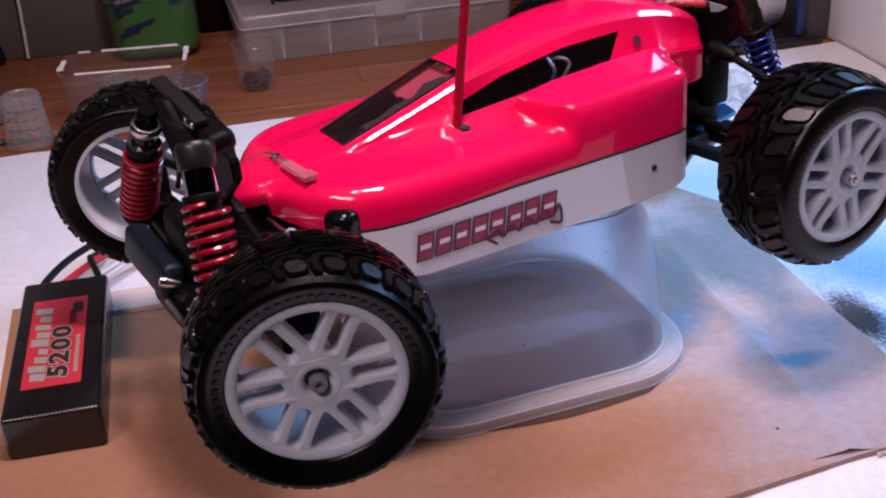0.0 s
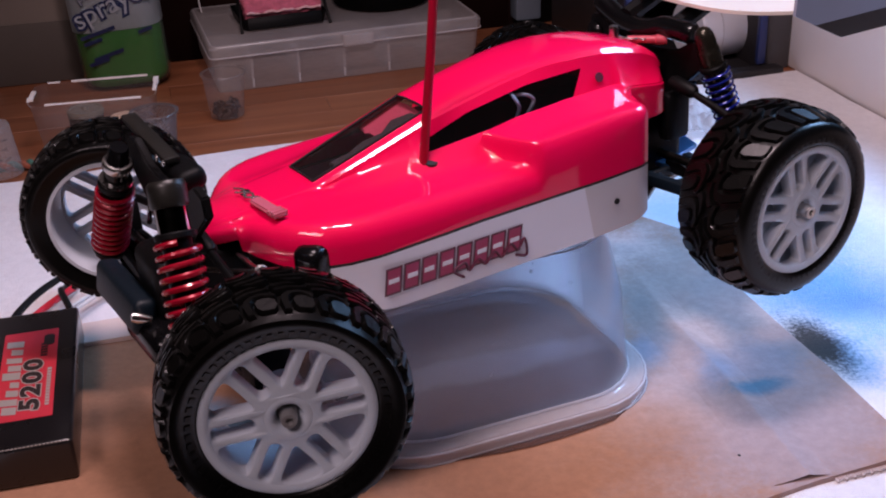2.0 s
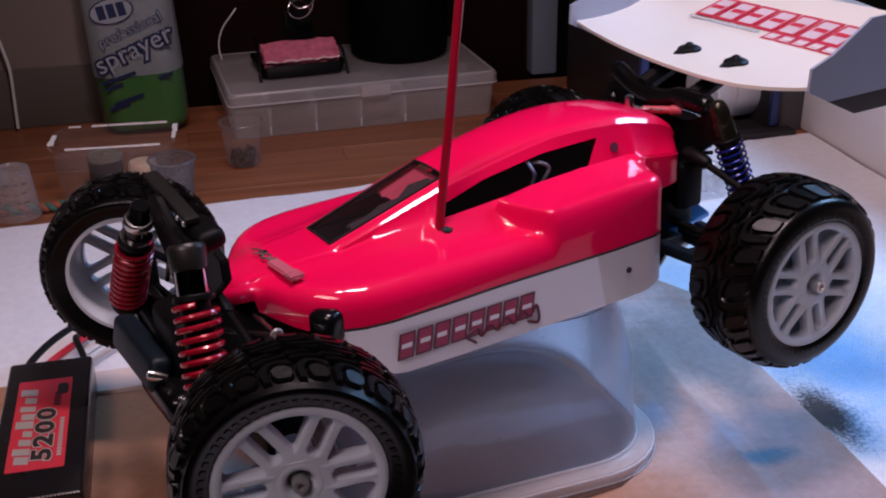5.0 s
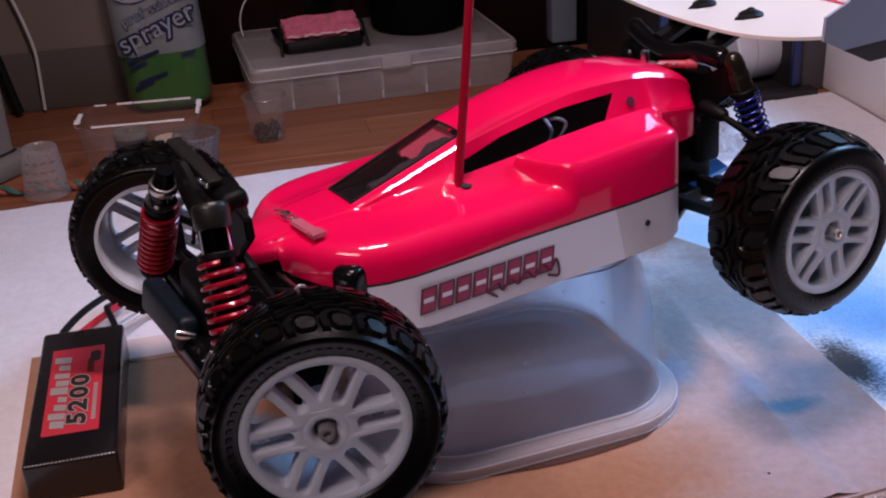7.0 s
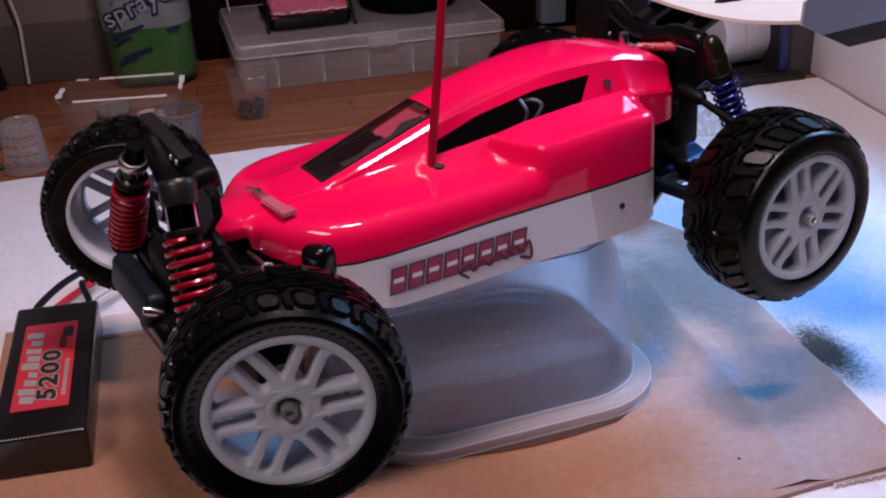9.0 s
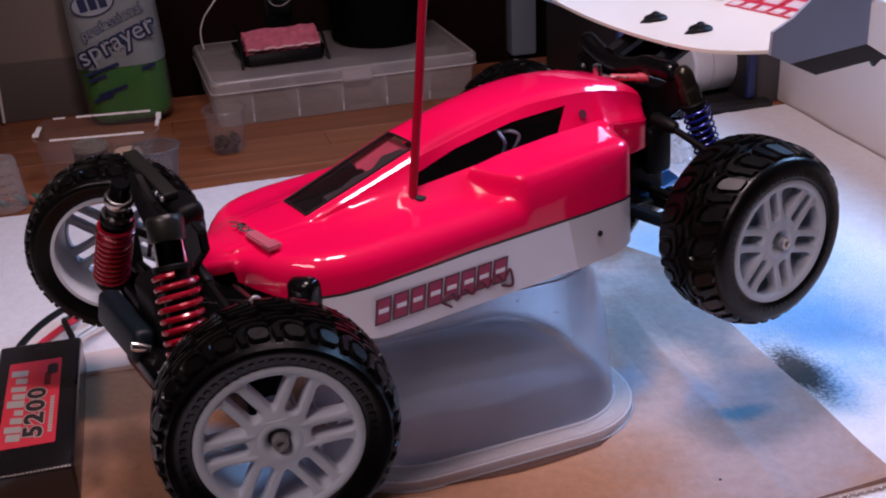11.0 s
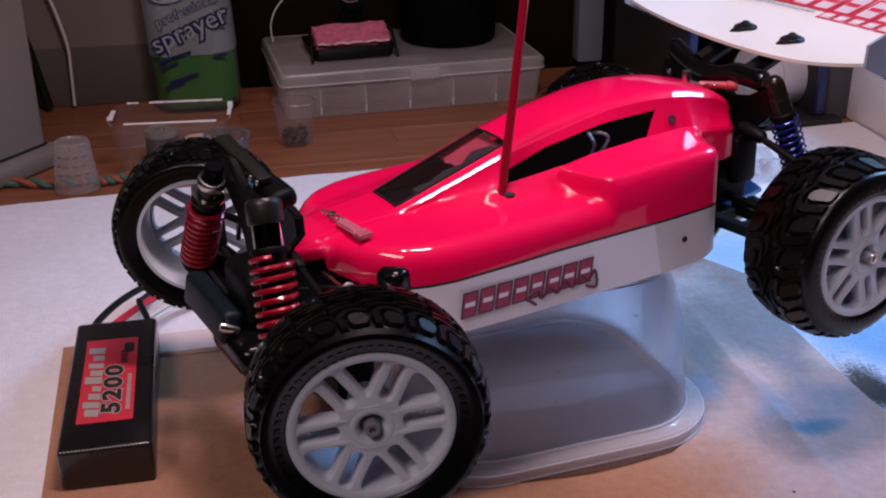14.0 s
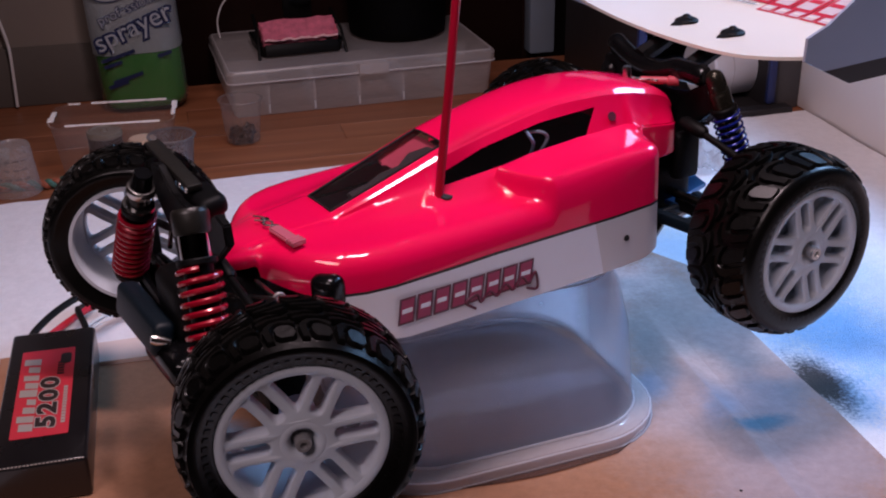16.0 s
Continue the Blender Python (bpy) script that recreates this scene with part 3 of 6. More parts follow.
# The cardboard: a folded carton sheet, whitened and blued by spray paint; shade under the tub is painted on.
CARD = stain_shade_material("sprayed_and_shaded_cardboard", (0.37, 0.185, 0.105), (
    (0.176, 0.585, 0.066, 0.15, -14, (0.385, 0.32, 0.32), 0.78, 0.5),
    (0.190, 0.490, 0.050, 0.07, -14, (0.37, 0.285, 0.28), 0.65, 0.6),
    (0.150, 0.660, 0.045, 0.060, -15, (0.31, 0.29, 0.29), 0.65, 0.5),
    (0.184, 0.537, 0.027, 0.024, -10, (0.22, 0.25, 0.32), 0.62, 0.45),
    (0.186, 0.605, 0.017, 0.050, -12, (0.30, 0.29, 0.31), 0.55, 0.5),
    (0.1800, 0.5115, 0.0150, 0.0072, 12, (0.025, 0.155, 0.25), 0.85, 0.6),
    (0.1630, 0.5270, 0.0080, 0.0150, -20, (0.14, 0.22, 0.33), 0.5, 0.7),
    # Blue-tinted shade beside the tub's rim, painted into the card.
    (0.132, 0.557, 0.010, 0.016, -15, (0.12, 0.24, 0.38), 0.6, 0.8),
    (0.2110, 0.588, 0.013, 0.016, -15, (0.66, 0.50, 0.46), 0.7, 0.7),
    (0.139, 0.590, 0.032, 0.010, -86, (0.25, 0.25, 0.26), 0.6, 0.5),
    (0.1650, 0.577, 0.026, 0.0110, -67, (0.62, 0.44, 0.38), 0.7, 0.7),
    (0.110, 0.465, 0.05, 0.03, 15, (0.42, 0.23, 0.14), 0.5, 0.7),
    (0.185, 0.463, 0.050, 0.032, 15, (0.36, 0.29, 0.30), 0.75, 0.6),
    # Card painted paler behind the tub to brighten what shows through its wall.
    (0.060, 0.668, 0.095, 0.042, 15, (0.58, 0.50, 0.50), 0.75, 0.5),
    (-0.084, 0.498, 0.046, 0.013, -38, (0.10, 0.28, 0.46), 0.8, 0.6),
    # Shade under the tub, painted dark, with a browner and a paler area.
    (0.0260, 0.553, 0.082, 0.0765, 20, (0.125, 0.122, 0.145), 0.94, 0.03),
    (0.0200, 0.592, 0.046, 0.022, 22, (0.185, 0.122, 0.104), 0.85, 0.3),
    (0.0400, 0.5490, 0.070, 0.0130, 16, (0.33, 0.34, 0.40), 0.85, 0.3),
), 0.85, 14, 160, 0.22, 0.45, 0.11)
card = new("cardboard_sheet")
tagged(card, "flattened brown cardboard sheet, dusted white and blue with spray paint, with painted shade under the tub", "cardboard")


def sheet(points, z, thick):
    return plate(points, thick, pose(0, 0, z))


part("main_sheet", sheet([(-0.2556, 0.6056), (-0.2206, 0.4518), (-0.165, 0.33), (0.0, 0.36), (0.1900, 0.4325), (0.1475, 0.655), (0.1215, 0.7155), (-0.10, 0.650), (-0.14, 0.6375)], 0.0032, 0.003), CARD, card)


def lifted_flap(bm):
    """The flap stands a little proud of the main sheet, more so away from the fold."""
    for v in bm.verts:
        v.co.z += max(0.0, v.co.x - (0.1893 + (0.4322 - v.co.y) * 0.19)) * 0.045
    return bm


part("side_flap", lifted_flap(sheet([(0.1893, 0.4322), (0.2420, 0.4470), (0.2345, 0.4745), (0.2250, 0.520), (0.2130, 0.566), (0.1960, 0.640), (0.1900, 0.700), (0.1600, 0.735), (0.1210, 0.7155), (0.1470, 0.655)], 0.0030, 0.003)), CARD, card)
CREASE = mat("pale_creased_cardboard", (0.60, 0.50, 0.48), 0.8, vary=0.2, bump=0.4, bump_scale=300)


def fold_mesh():
    """A soft ridge along the fold between the main sheet and its flap."""
    spine = smooth_path([(0.1400, 0.6663, 0), (0.1513, 0.5868, 0), (0.1665, 0.5180, 0), (0.1785, 0.4530, 0), (0.1826, 0.4326, 0)], 8)
    rows = []
    bm = bmesh.new()
    for i, q in enumerate(spine):
        side = (spine[min(i + 1, len(spine) - 1)] - spine[max(i - 1, 0)]).normalized().cross(Vector((0, 0, -1)))
        grow = min(1.0, i / 10)
        rows.append([bm.verts.new(q + side * d * 0.001 + Vector((0, 0, 0.0060 + h * grow * 0.001))) for d, h in ((16, -0.3), (11, 0.5), (6, 1.2), (2.5, 2.1), (0.8, 2.8), (-0.4, 2.85), (-2, 2.5), (-6, 1.8), (-12, 1.0), (-18, 0.45), (-22, -0.3))])
    for a, b in zip(rows, rows[1:]):
        for k in range(len(a) - 1):
            bm.faces.new((a[k], a[k + 1], b[k + 1], b[k]))
    return bm


part("fold_crease", fold_mesh(), CARD, card)
for k in range(34):
    x = 0.196 + 0.0015 * k
    part("flute", tube([(x, 0.4345 + (x - 0.19) * 0.275, 0.0045), (x + 0.0004, 0.4305 + (x - 0.19) * 0.275 - 0.0012 * (k % 3 == 0), 0.0045)], 0.00065, 5), CREASE, card)
for x, y, r in ((0.1463, 0.6069, 0.0011), (0.1859, 0.6097, 0.0007), (0.2008, 0.5583, 0.0007), (0.1552, 0.4537, 0.0009)):
    part("paint_speck", lathe([(0, 0.0004), (r * 0.7, 0.0003), (r, 0), (0, -0.001)], 8, pose(x, y, 0.0064)), LINE_BLACK, card)
part("back_flap", sheet([(-0.1990, 0.6160), (-0.1940, 0.5925), (-0.10, 0.6125), (-0.10, 0.6400)], 0.0066, 0.0030), mat("bare_cardboard_flap", (0.70, 0.56, 0.50), 0.85, bump=0.2), card, "pale bent cardboard flap")

# ---------------------------------------------------------------- the buggy
# Its own axes: x ahead, y to its left, z up from the axles' height.
BUGGY = pose(0.0140, 0.5246, 0.1149, 1.06, 1.32, -150.13)
buggy = thing("toy_buggy", BUGGY, "fluorescent red and white toy buggy resting on a plastic tub", "toy car")
AXLE = 0.1316


def along(x, keys):
    """The value at x of keys (x, value), which fall in x, with smooth joins."""
    if x >= keys[0][0]:
        return keys[0][1]
    for (a, p), (b, q) in zip(keys, keys[1:]):
        if x >= b:
            t = (a - x) / (a - b)
            return p + (q - p) * t
    return keys[-1][1]


HALF = ((0.1240, 0.006), (0.1225, 0.0105), (0.1190, 0.0150), (0.1150, 0.0178), (0.1110, 0.0198), (0.1085, 0.0212), (0.1065, 0.0238), (0.1040, 0.0282), (0.1000, 0.0350), (0.0950, 0.0415), (0.0900, 0.0465), (0.085, 0.0503), (0.075, 0.0545), (0.062, 0.0570), (0.03, 0.058), (-0.06, 0.058), (-0.085, 0.0565), (-0.0905, 0.0545), (-0.0945, 0.047), (-0.097, 0.036), (-0.1, 0.0305), (-0.118, 0.0288), (-0.124, 0.0275), (-0.1275, 0.0250), (-0.1295, 0.0210), (-0.1302, 0.0170))
ROOF = ((0.124, 0.0255), (0.1225, 0.0280), (0.119, 0.0300), (0.105, 0.0328), (0.085, 0.0350), (0.072, 0.0362), (0.0085, 0.0574), (-0.01, 0.0630), (-0.03, 0.0668), (-0.04, 0.0682), (-0.05, 0.06915), (-0.0625, 0.06975), (-0.075, 0.0697), (-0.0875, 0.0688), (-0.100, 0.0671), (-0.115, 0.0632), (-0.123, 0.0602), (-0.1275, 0.0570), (-0.1295, 0.0535), (-0.1302, 0.0500))
RAIL_Y = ((0.124, 0.003), (0.115, 0.010), (0.09, 0.014), (0.067, 0.0165), (0.0125, 0.0185), (-0.02, 0.0190), (-0.075, 0.0205), (-0.11, 0.020), (-0.138, 0.018), (-0.148, 0.013))
RAIL_Z = ((0.124, 0.0252), (0.119, 0.0296), (0.105, 0.0324), (0.085, 0.0345), (0.071, 0.0356), (0.0095, 0.0546), (-0.01, 0.0587), (-0.03, 0.0628), (-0.05, 0.0660), (-0.0625, 0.0669), (-0.075, 0.0669), (-0.0875, 0.0660), (-0.100, 0.0642), (-0.115, 0.0603), (-0.123, 0.0572), (-0.1275, 0.0540), (-0.1295, 0.0505), (-0.1302, 0.0470))
SHOULDER = ((0.124, 0.0248), (0.119, 0.0285), (0.095, 0.0318), (0.075, 0.0322), (0.0, 0.0328), (-0.0215, 0.0334), (-0.0222, 0.0337), (-0.0232, 0.0352), (-0.0247, 0.0405), (-0.0255, 0.0425), (-0.0261, 0.0433), (-0.0268, 0.0436), (-0.036, 0.0440), (-0.07, 0.0462), (-0.0885, 0.0458), (-0.0925, 0.0446), (-0.0945, 0.0428), (-0.1, 0.040), (-0.13, 0.037), (-0.148, 0.028))
FOOT_Y = ((0.124, 0.004), (0.115, 0.012), (0.09, 0.019), (0.067, 0.0205), (0.04, 0.0265), (0.0125, 0.0305), (-0.075, 0.0315), (-0.094, 0.0300), (-0.1, 0.0275), (-0.138, 0.0245), (-0.148, 0.018))
FOOT_Z = ((0.124, 0.0250), (0.119, 0.0292), (0.105, 0.0320), (0.085, 0.0340), (0.067, 0.0350), (0.04, 0.0378), (0.0125, 0.0392), (-0.0215, 0.0402), (-0.0222, 0.0403), (-0.0232, 0.0409), (-0.0247, 0.0437), (-0.0255, 0.0450), (-0.0261, 0.0455), (-0.0268, 0.0457), (-0.036, 0.0463), (-0.07, 0.0485), (-0.094, 0.0480), (-0.13, 0.0420), (-0.148, 0.032))
WIN_LOW = ((0.067, 0.0348), (0.018, 0.0415), (-0.025, 0.0450), (-0.031, 0.0466), (-0.064, 0.0488), (-0.1, 0.0490), (-0.13, 0.0445), (-0.148, 0.034))
WIN_TOP = ((0.067, 0.0351), (0.018, 0.0450), (-0.008, 0.0535), (-0.042, 0.0594), (-0.074, 0.0606), (-0.1, 0.0580), (-0.13, 0.048), (-0.148, 0.036))
SKIRT = ((0.124, 0.0215), (0.1116, 0.0240), (0.1108, 0.0235), (0.1098, 0.0185), (0.1055, 0.0160), (0.0990, 0.0138), (0.0900, 0.0120), (0.0870, 0.0050), (0.080, -0.0060), (0.06, -0.0120), (-0.08, -0.0120), (-0.0905, -0.0090), (-0.0945, -0.0030), (-0.0985, 0.0180), (-0.101, 0.0260), (-0.148, 0.0270))
LINE = 0.0162


def shell_section(x):
    """Half of the shell's outline at x, from the hem up to the middle of the roof."""
    w, zs, zr, ry = along(x, HALF), along(x, SHOULDER), along(x, RAIL_Z), along(x, RAIL_Y)
    fy, fz, wl, wt = min(along(x, FOOT_Y), w - 0.002), along(x, FOOT_Z), along(x, WIN_LOW), along(x, WIN_TOP)
    tail = min(1.0, max(0.0, (-0.0935 - x) / 0.006))
    zs, fy = zs + (fz - 0.0005 - zs) * tail, fy + (w - 0.0008 - fy) * tail
    hem = min(along(x, SKIRT), zs - 0.004)
    line = max(LINE - 0.030 * max(0.0, x - 0.01), hem + 0.0012)
    ry = min(ry, fy - 0.001)
    if x > 0.071:
        wl, wt = fz + (zr - fz) * 0.4, fz + (zr - fz) * 0.8
    zr = max(zr, wt + 0.0002)
    r = min(0.0100 if x > -0.0222 else max(0.0045, 0.0100 + (x + 0.0222) * 1.2), max(0.0015, (zs - line) * 0.6), max(0.0008, w - fy))
    # Behind the pods' front edge the side leans in from lower down.
    deep = r if x > -0.0205 or tail else r + max(0.0, zs - r - 0.0236) * max(0.0, min(1.0, (0.0935 + x) / 0.06))
    pts = [(w + 0.0005 if hem < 0.01 else w, hem), (w + 0.0003, (hem + line) / 2), (w + 0.0002, line - 0.0007), (w + 0.0002, line + 0.0007), (w, max(line + 0.0008, zs - deep))]
    for k in (0.25, 0.5, 0.75, 1.0):
        a = math.pi / 2 * k
        pts.append((w - r + r * math.cos(a), zs - deep + deep * math.sin(a)))
    in_y = w - r
    for k in (0.3, 0.6, 0.85):
        y = in_y + (fy - in_y) * k
        pts.append((y, zs + (fz - zs) * k ** 3))
    wide = min(0.0015 + 0.0009 * min(1.0, max(0.0, (-0.05 - x) / 0.02)), max(0.0002, (zr - wt) * 0.8))
    lie = min(1.0, max(0.0, (x + 0.03) / 0.03)) * 0.3
    rail_foot = (min(ry * 0.985 + (0.765 + 0.14 * lie) * wide, fy - 0.0002), zr - (0.644 - 0.22 * lie) * wide)
    pts += [(fy, fz), (fy + (ry - fy) * 0.32, wl), (fy + (ry - fy) * 0.72, wt), rail_foot, (ry * 0.985, zr), (ry * 0.93, zr + (along(x, ROOF) - zr) * 0.34)]
    top_z = along(x, ROOF)
    pts += [(ry * 0.72, zr + (top_z - zr) * 0.70), (ry * 0.4, zr + (top_z - zr) * 0.92), (0.0, top_z)]
    return pts


X_SHELL = [0.124, 0.1225, 0.1205, 0.1185, 0.115, 0.1116, 0.1108, 0.1098, 0.1085, 0.1065, 0.1052, 0.1040, 0.102, 0.100, 0.0975, 0.095, 0.0925, 0.090, 0.0885, 0.087, 0.0835, 0.080, 0.075, 0.0695, 0.067]
X_SHELL += [0.0625 - 0.005 * k for k in range(10)] + [0.0125, 0.0085]
X_SHELL += [0.004, 0.0, -0.004, -0.0075, -0.011, -0.0145, -0.018, -0.0205, -0.0222, -0.0232, -0.0240, -0.0247, -0.0255, -0.0261, -0.0268, -0.0285, -0.032, -0.0355, -0.0385]
X_SHELL += [-0.041 - 0.005 * k for k in range(7)] + [-0.0745, -0.078, -0.082, -0.0855, -0.0885, -0.0905, -0.0925, -0.0945, -0.097, -0.1]
X_SHELL += [-0.105, -0.110, -0.115, -0.1185, -0.1215, -0.124, -0.126, -0.1275, -0.1287, -0.1295, -0.1302]
WIN_ROW = 13


def pod_shear(x, y):
    """How far the pods' slanting front edge lies ahead at y of where it is at the side."""
    g = 1.0 if -0.030 < x < -0.020 else ((0.018 - x) / 0.038 if x >= -0.020 else (0.070 + x) / 0.040)
    return 0.58 * max(0.0, 0.0565 - y) * max(0.0, g)


def skin_x(x, y, k):
    """Where a point of the outline at x lies: pods and window ends slant."""
    if k < 3:
        return x + (k - 1) * 0.0026 * max(0.0, 1 - abs(x + 0.051) / 0.014)
    if k in (12, 13):
        return x + 0.0085 * max(0.0, 1 - abs(x + 0.0745) / 0.018) + (pod_shear(x, y) if k == 12 else 0)
    return x + (pod_shear(x, y) if 4 < k < 13 else 0)


def shell_parts():
    """The painted shell, with its side windows and windscreen as skins of their own."""
    shell, side, screen = bmesh.new(), {1: bmesh.new(), -1: bmesh.new()}, bmesh.new()
    sections = [shell_section(x) for x in X_SHELL]
    n = len(sections[0])
    for s in (1, -1):
        grid = [[shell.verts.new((skin_x(x, y, k), s * y, z)) for k, (y, z) in enumerate(sec)] for x, sec in zip(X_SHELL, sections)]
        for i in range(len(grid) - 1):
            xm = (X_SHELL[i] + X_SHELL[i + 1]) / 2
            for k in range(n - 1):
                quad = [(i, k), (i + 1, k), (i + 1, k + 1), (i, k + 1)]
                window = k == WIN_ROW and -0.076 < xm < 0.016
                glass = k in (18, 19) and 0.0085 < xm < 0.0695
                if window or glass:
                    b = side[s] if window else screen
                    b.faces.new([b.verts.new((skin_x(X_SHELL[p], sections[p][q][0], q), s * sections[p][q][0] * 0.985, sections[p][q][1] - 0.0006)) for p, q in quad])
                    continue
                f = shell.faces.new([grid[p][q] for p, q in quad])
                # Ahead of x = -0.051 the lower side takes the paler white.
                f.material_index = (3 if xm > -0.051 else 1) if k < 2 else (2 if k == 2 else 0)
                if xm > 0.0895 or xm < -0.0955:
                    f.material_index = 0
        for sec in (grid[-1], grid[0]):
            foot = [shell.verts.new((sec[0].co.x, 0, p.co.z)) for p in sec[:-1]] + [sec[-1]]
            for k in range(n - 1):
                shell.faces.new([v for v in dict.fromkeys((sec[k], sec[k + 1], foot[k + 1], foot[k]))])
        for i in range(len(grid) - 1):
            if X_SHELL[i] < 0.0685:
                for k in (15, 16):
                    e = shell.edges.get((grid[i][k], grid[i + 1][k]))
                    if e:
                        e.smooth = False
    for b in (shell, side[1], side[-1], screen):
        bmesh.ops.remove_doubles(b, verts=b.verts, dist=2e-5)
    return shell, side, screen


shell_bm, side_bm, screen_bm = shell_parts()
shell = part("body_shell", shell_bm, [RED, SHELL_WHITE, LINE_BLACK, PALER_WHITE], buggy, "glossy fluorescent red shell with white lower sides and a black pinstripe")
part("windscreen", screen_bm, DARK_GLASS, shell, "smoked windscreen")
for s in (1, -1):
    part("side_window", side_bm[s], SIDE_GLASS, shell, "smoked side window")


def screen_frame():
    """The black border of the windscreen."""
    bm = bmesh.new()
    loop = [Vector((x, s * shell_section(x)[18][0], shell_section(x)[18][1] + 0.0003)) for x, s in ((0.0692, 1), (0.040, 1), (0.0087, 1), (0.0087, -1), (0.040, -1), (0.0692, -1))]
    for a, b in zip(loop, loop[1:] + loop[:1]):
        if abs(a.x - b.x) < 1e-6:
            mid = Vector((a.x, 0, along(a.x, ROOF) + 0.0003))
            q1, q2 = a.lerp(mid, 0.5) + Vector((0, 0, 0.0003)), b.lerp(mid, 0.5) + Vector((0, 0, 0.0003))
            tube([a, q1, mid, q2, b], 0.0006, 6, bm)
        else:
            tube([a, a.lerp(b, 0.5), b], 0.0006, 6, bm)
    return bm


part("windscreen_border", screen_frame(), LINE_BLACK, shell, "thin black windscreen border")

# Side decal: a row of slanted red blocks with dark edges, and a sweeping line below.
def decal_on(parent, origin, x_way, y_way, length, height, slits, fill, edge, paper, lean=0.25, rim=0.0006):
    """A row of slanted blocks with a darker rim, each with a pale slit of its own height and place."""
    n = len(slits)
    at = turn_to(origin, x_way, y_way)
    for i, (lo, hi, left, right) in enumerate(slits):
        w = length / n * 0.80
        x0 = i * length / n
        def quad(a, b, c, d, lift, mtl):
            part("decal_block", plate([(x0 + a + lean * c, c), (x0 + b + lean * c, c), (x0 + b + lean * d, d), (x0 + a + lean * d, d)], 0.0001, at @ pose(0, 0, lift)), mtl, parent)
        quad(-rim, w + rim, -rim, height + rim, 0.00030, edge)
        quad(rim, w - rim, rim, height - rim, 0.00045, fill)
        if hi > lo:
            quad(w * left, w * right, height * lo, height * hi, 0.00060, paper)


SLITS = tuple((0.42, 0.60, lo, hi) for lo, hi in ((0.14, 0.86), (0.20, 0.90), (0.12, 0.80), (0.16, 0.88), (0.14, 0.84), (0.20, 0.88), (0.12, 0.82), (0.16, 0.86)))


decal_on(shell, (0.0625, 0.0584, -0.0040), (-1, 0, 0.0), (0, 0, 1), 0.0735, 0.0118, SLITS, DECAL_SIDE, DECAL_DARK, PALER_WHITE, 0.15, 0.0005)
script = [(0.022, 0.0590, -0.0080), (0.027, 0.0590, -0.0035), (0.021, 0.0590, -0.0010), (0.019, 0.0590, -0.0055), (0.014, 0.0590, -0.0015), (0.010, 0.0590, -0.0050), (0.005, 0.0590, -0.0005), (0.001, 0.0590, -0.0045), (-0.004, 0.0590, 0.0005), (-0.008, 0.0590, -0.0035), (-0.012, 0.0590, 0.0010), (-0.013, 0.0590, -0.0075), (-0.007, 0.0590, -0.0060)]
part("decal_swash", tube(smooth_path(script, 5), 0.0007, 5), DECAL_DARK, shell, "dark red sweeping decal line")
part("body_hole", lathe([(0, 0), (0.0024, 0), (0.0024, 0.0004), (0, 0.0004)], 14, pose(-0.0835, 0.0262, 0.0545, -68, 0, 0)), DECAL_DARK, shell)
part("body_hole", lathe([(0, 0), (0.0016, 0), (0.0016, 0.0004), (0, 0.0004)], 12, pose(-0.068, 0.0581, 0.003, -90)), LINE_BLACK, shell)

# Wheels: one rim and one tyre, shared by all four.
R_RIM, R_TYRE = 0.0322, 0.0465


def carcass(a):
    """The tyre's radius below the tread at a distance a from its middle."""
    t = abs(a) / 0.0200
    return R_TYRE - 0.0022 - 0.0034 * t ** 3.2


def inset(poly, d):
    """The outline drawn in by d (out where negative), for outlines that run clockwise or not."""
    area = sum(poly[k - 1][0] * poly[k][1] - poly[k][0] * poly[k - 1][1] for k in range(len(poly)))
    d = d if area > 0 else -d
    out = []
    for k in range(len(poly)):
        a, b, c = Vector(poly[k - 1]), Vector(poly[k]), Vector(poly[(k + 1) % len(poly)])
        n1, n2 = (b - a).normalized(), (c - b).normalized()
        n1, n2 = Vector((-n1.y, n1.x)), Vector((-n2.y, n2.x))
        m = n1 + n2
        out.append(b + m * (d / max(0.35, m.length_squared * 0.5)))
    return out


# Outlines of the lugs on one side of the tread: place along the pitch, and millimetres from the middle.
FRONT_LUGS = (
    ((0.06, 15.0), (0.16, 16.2), (0.52, 16.2), (0.63, 15.0), (0.63, 12.2), (0.52, 10.7), (0.36, 10.2), (0.20, 10.7), (0.06, 12.2)),
    ((0.72, 16.7), (0.92, 16.7), (0.95, 12.0), (0.86, 9.4), (0.66, 7.4), (0.40, 6.8), (0.14, 7.3), (-0.02, 8.8), (0.04, 10.6), (0.18, 9.3), (0.38, 8.7), (0.56, 9.2), (0.68, 10.6), (0.72, 12.5)),
    ((0.10, 5.0), (0.30, 5.7), (0.60, 5.6), (0.84, 6.6), (0.99, 7.0), (1.04, 5.7), (0.92, 4.5), (0.66, 3.6), (0.34, 3.5), (0.14, 3.9)),
    ((0.28, 2.3), (0.62, 2.4), (0.90, 3.4), (1.04, 2.6), (0.84, 0.9), (0.50, 0.6)),
)
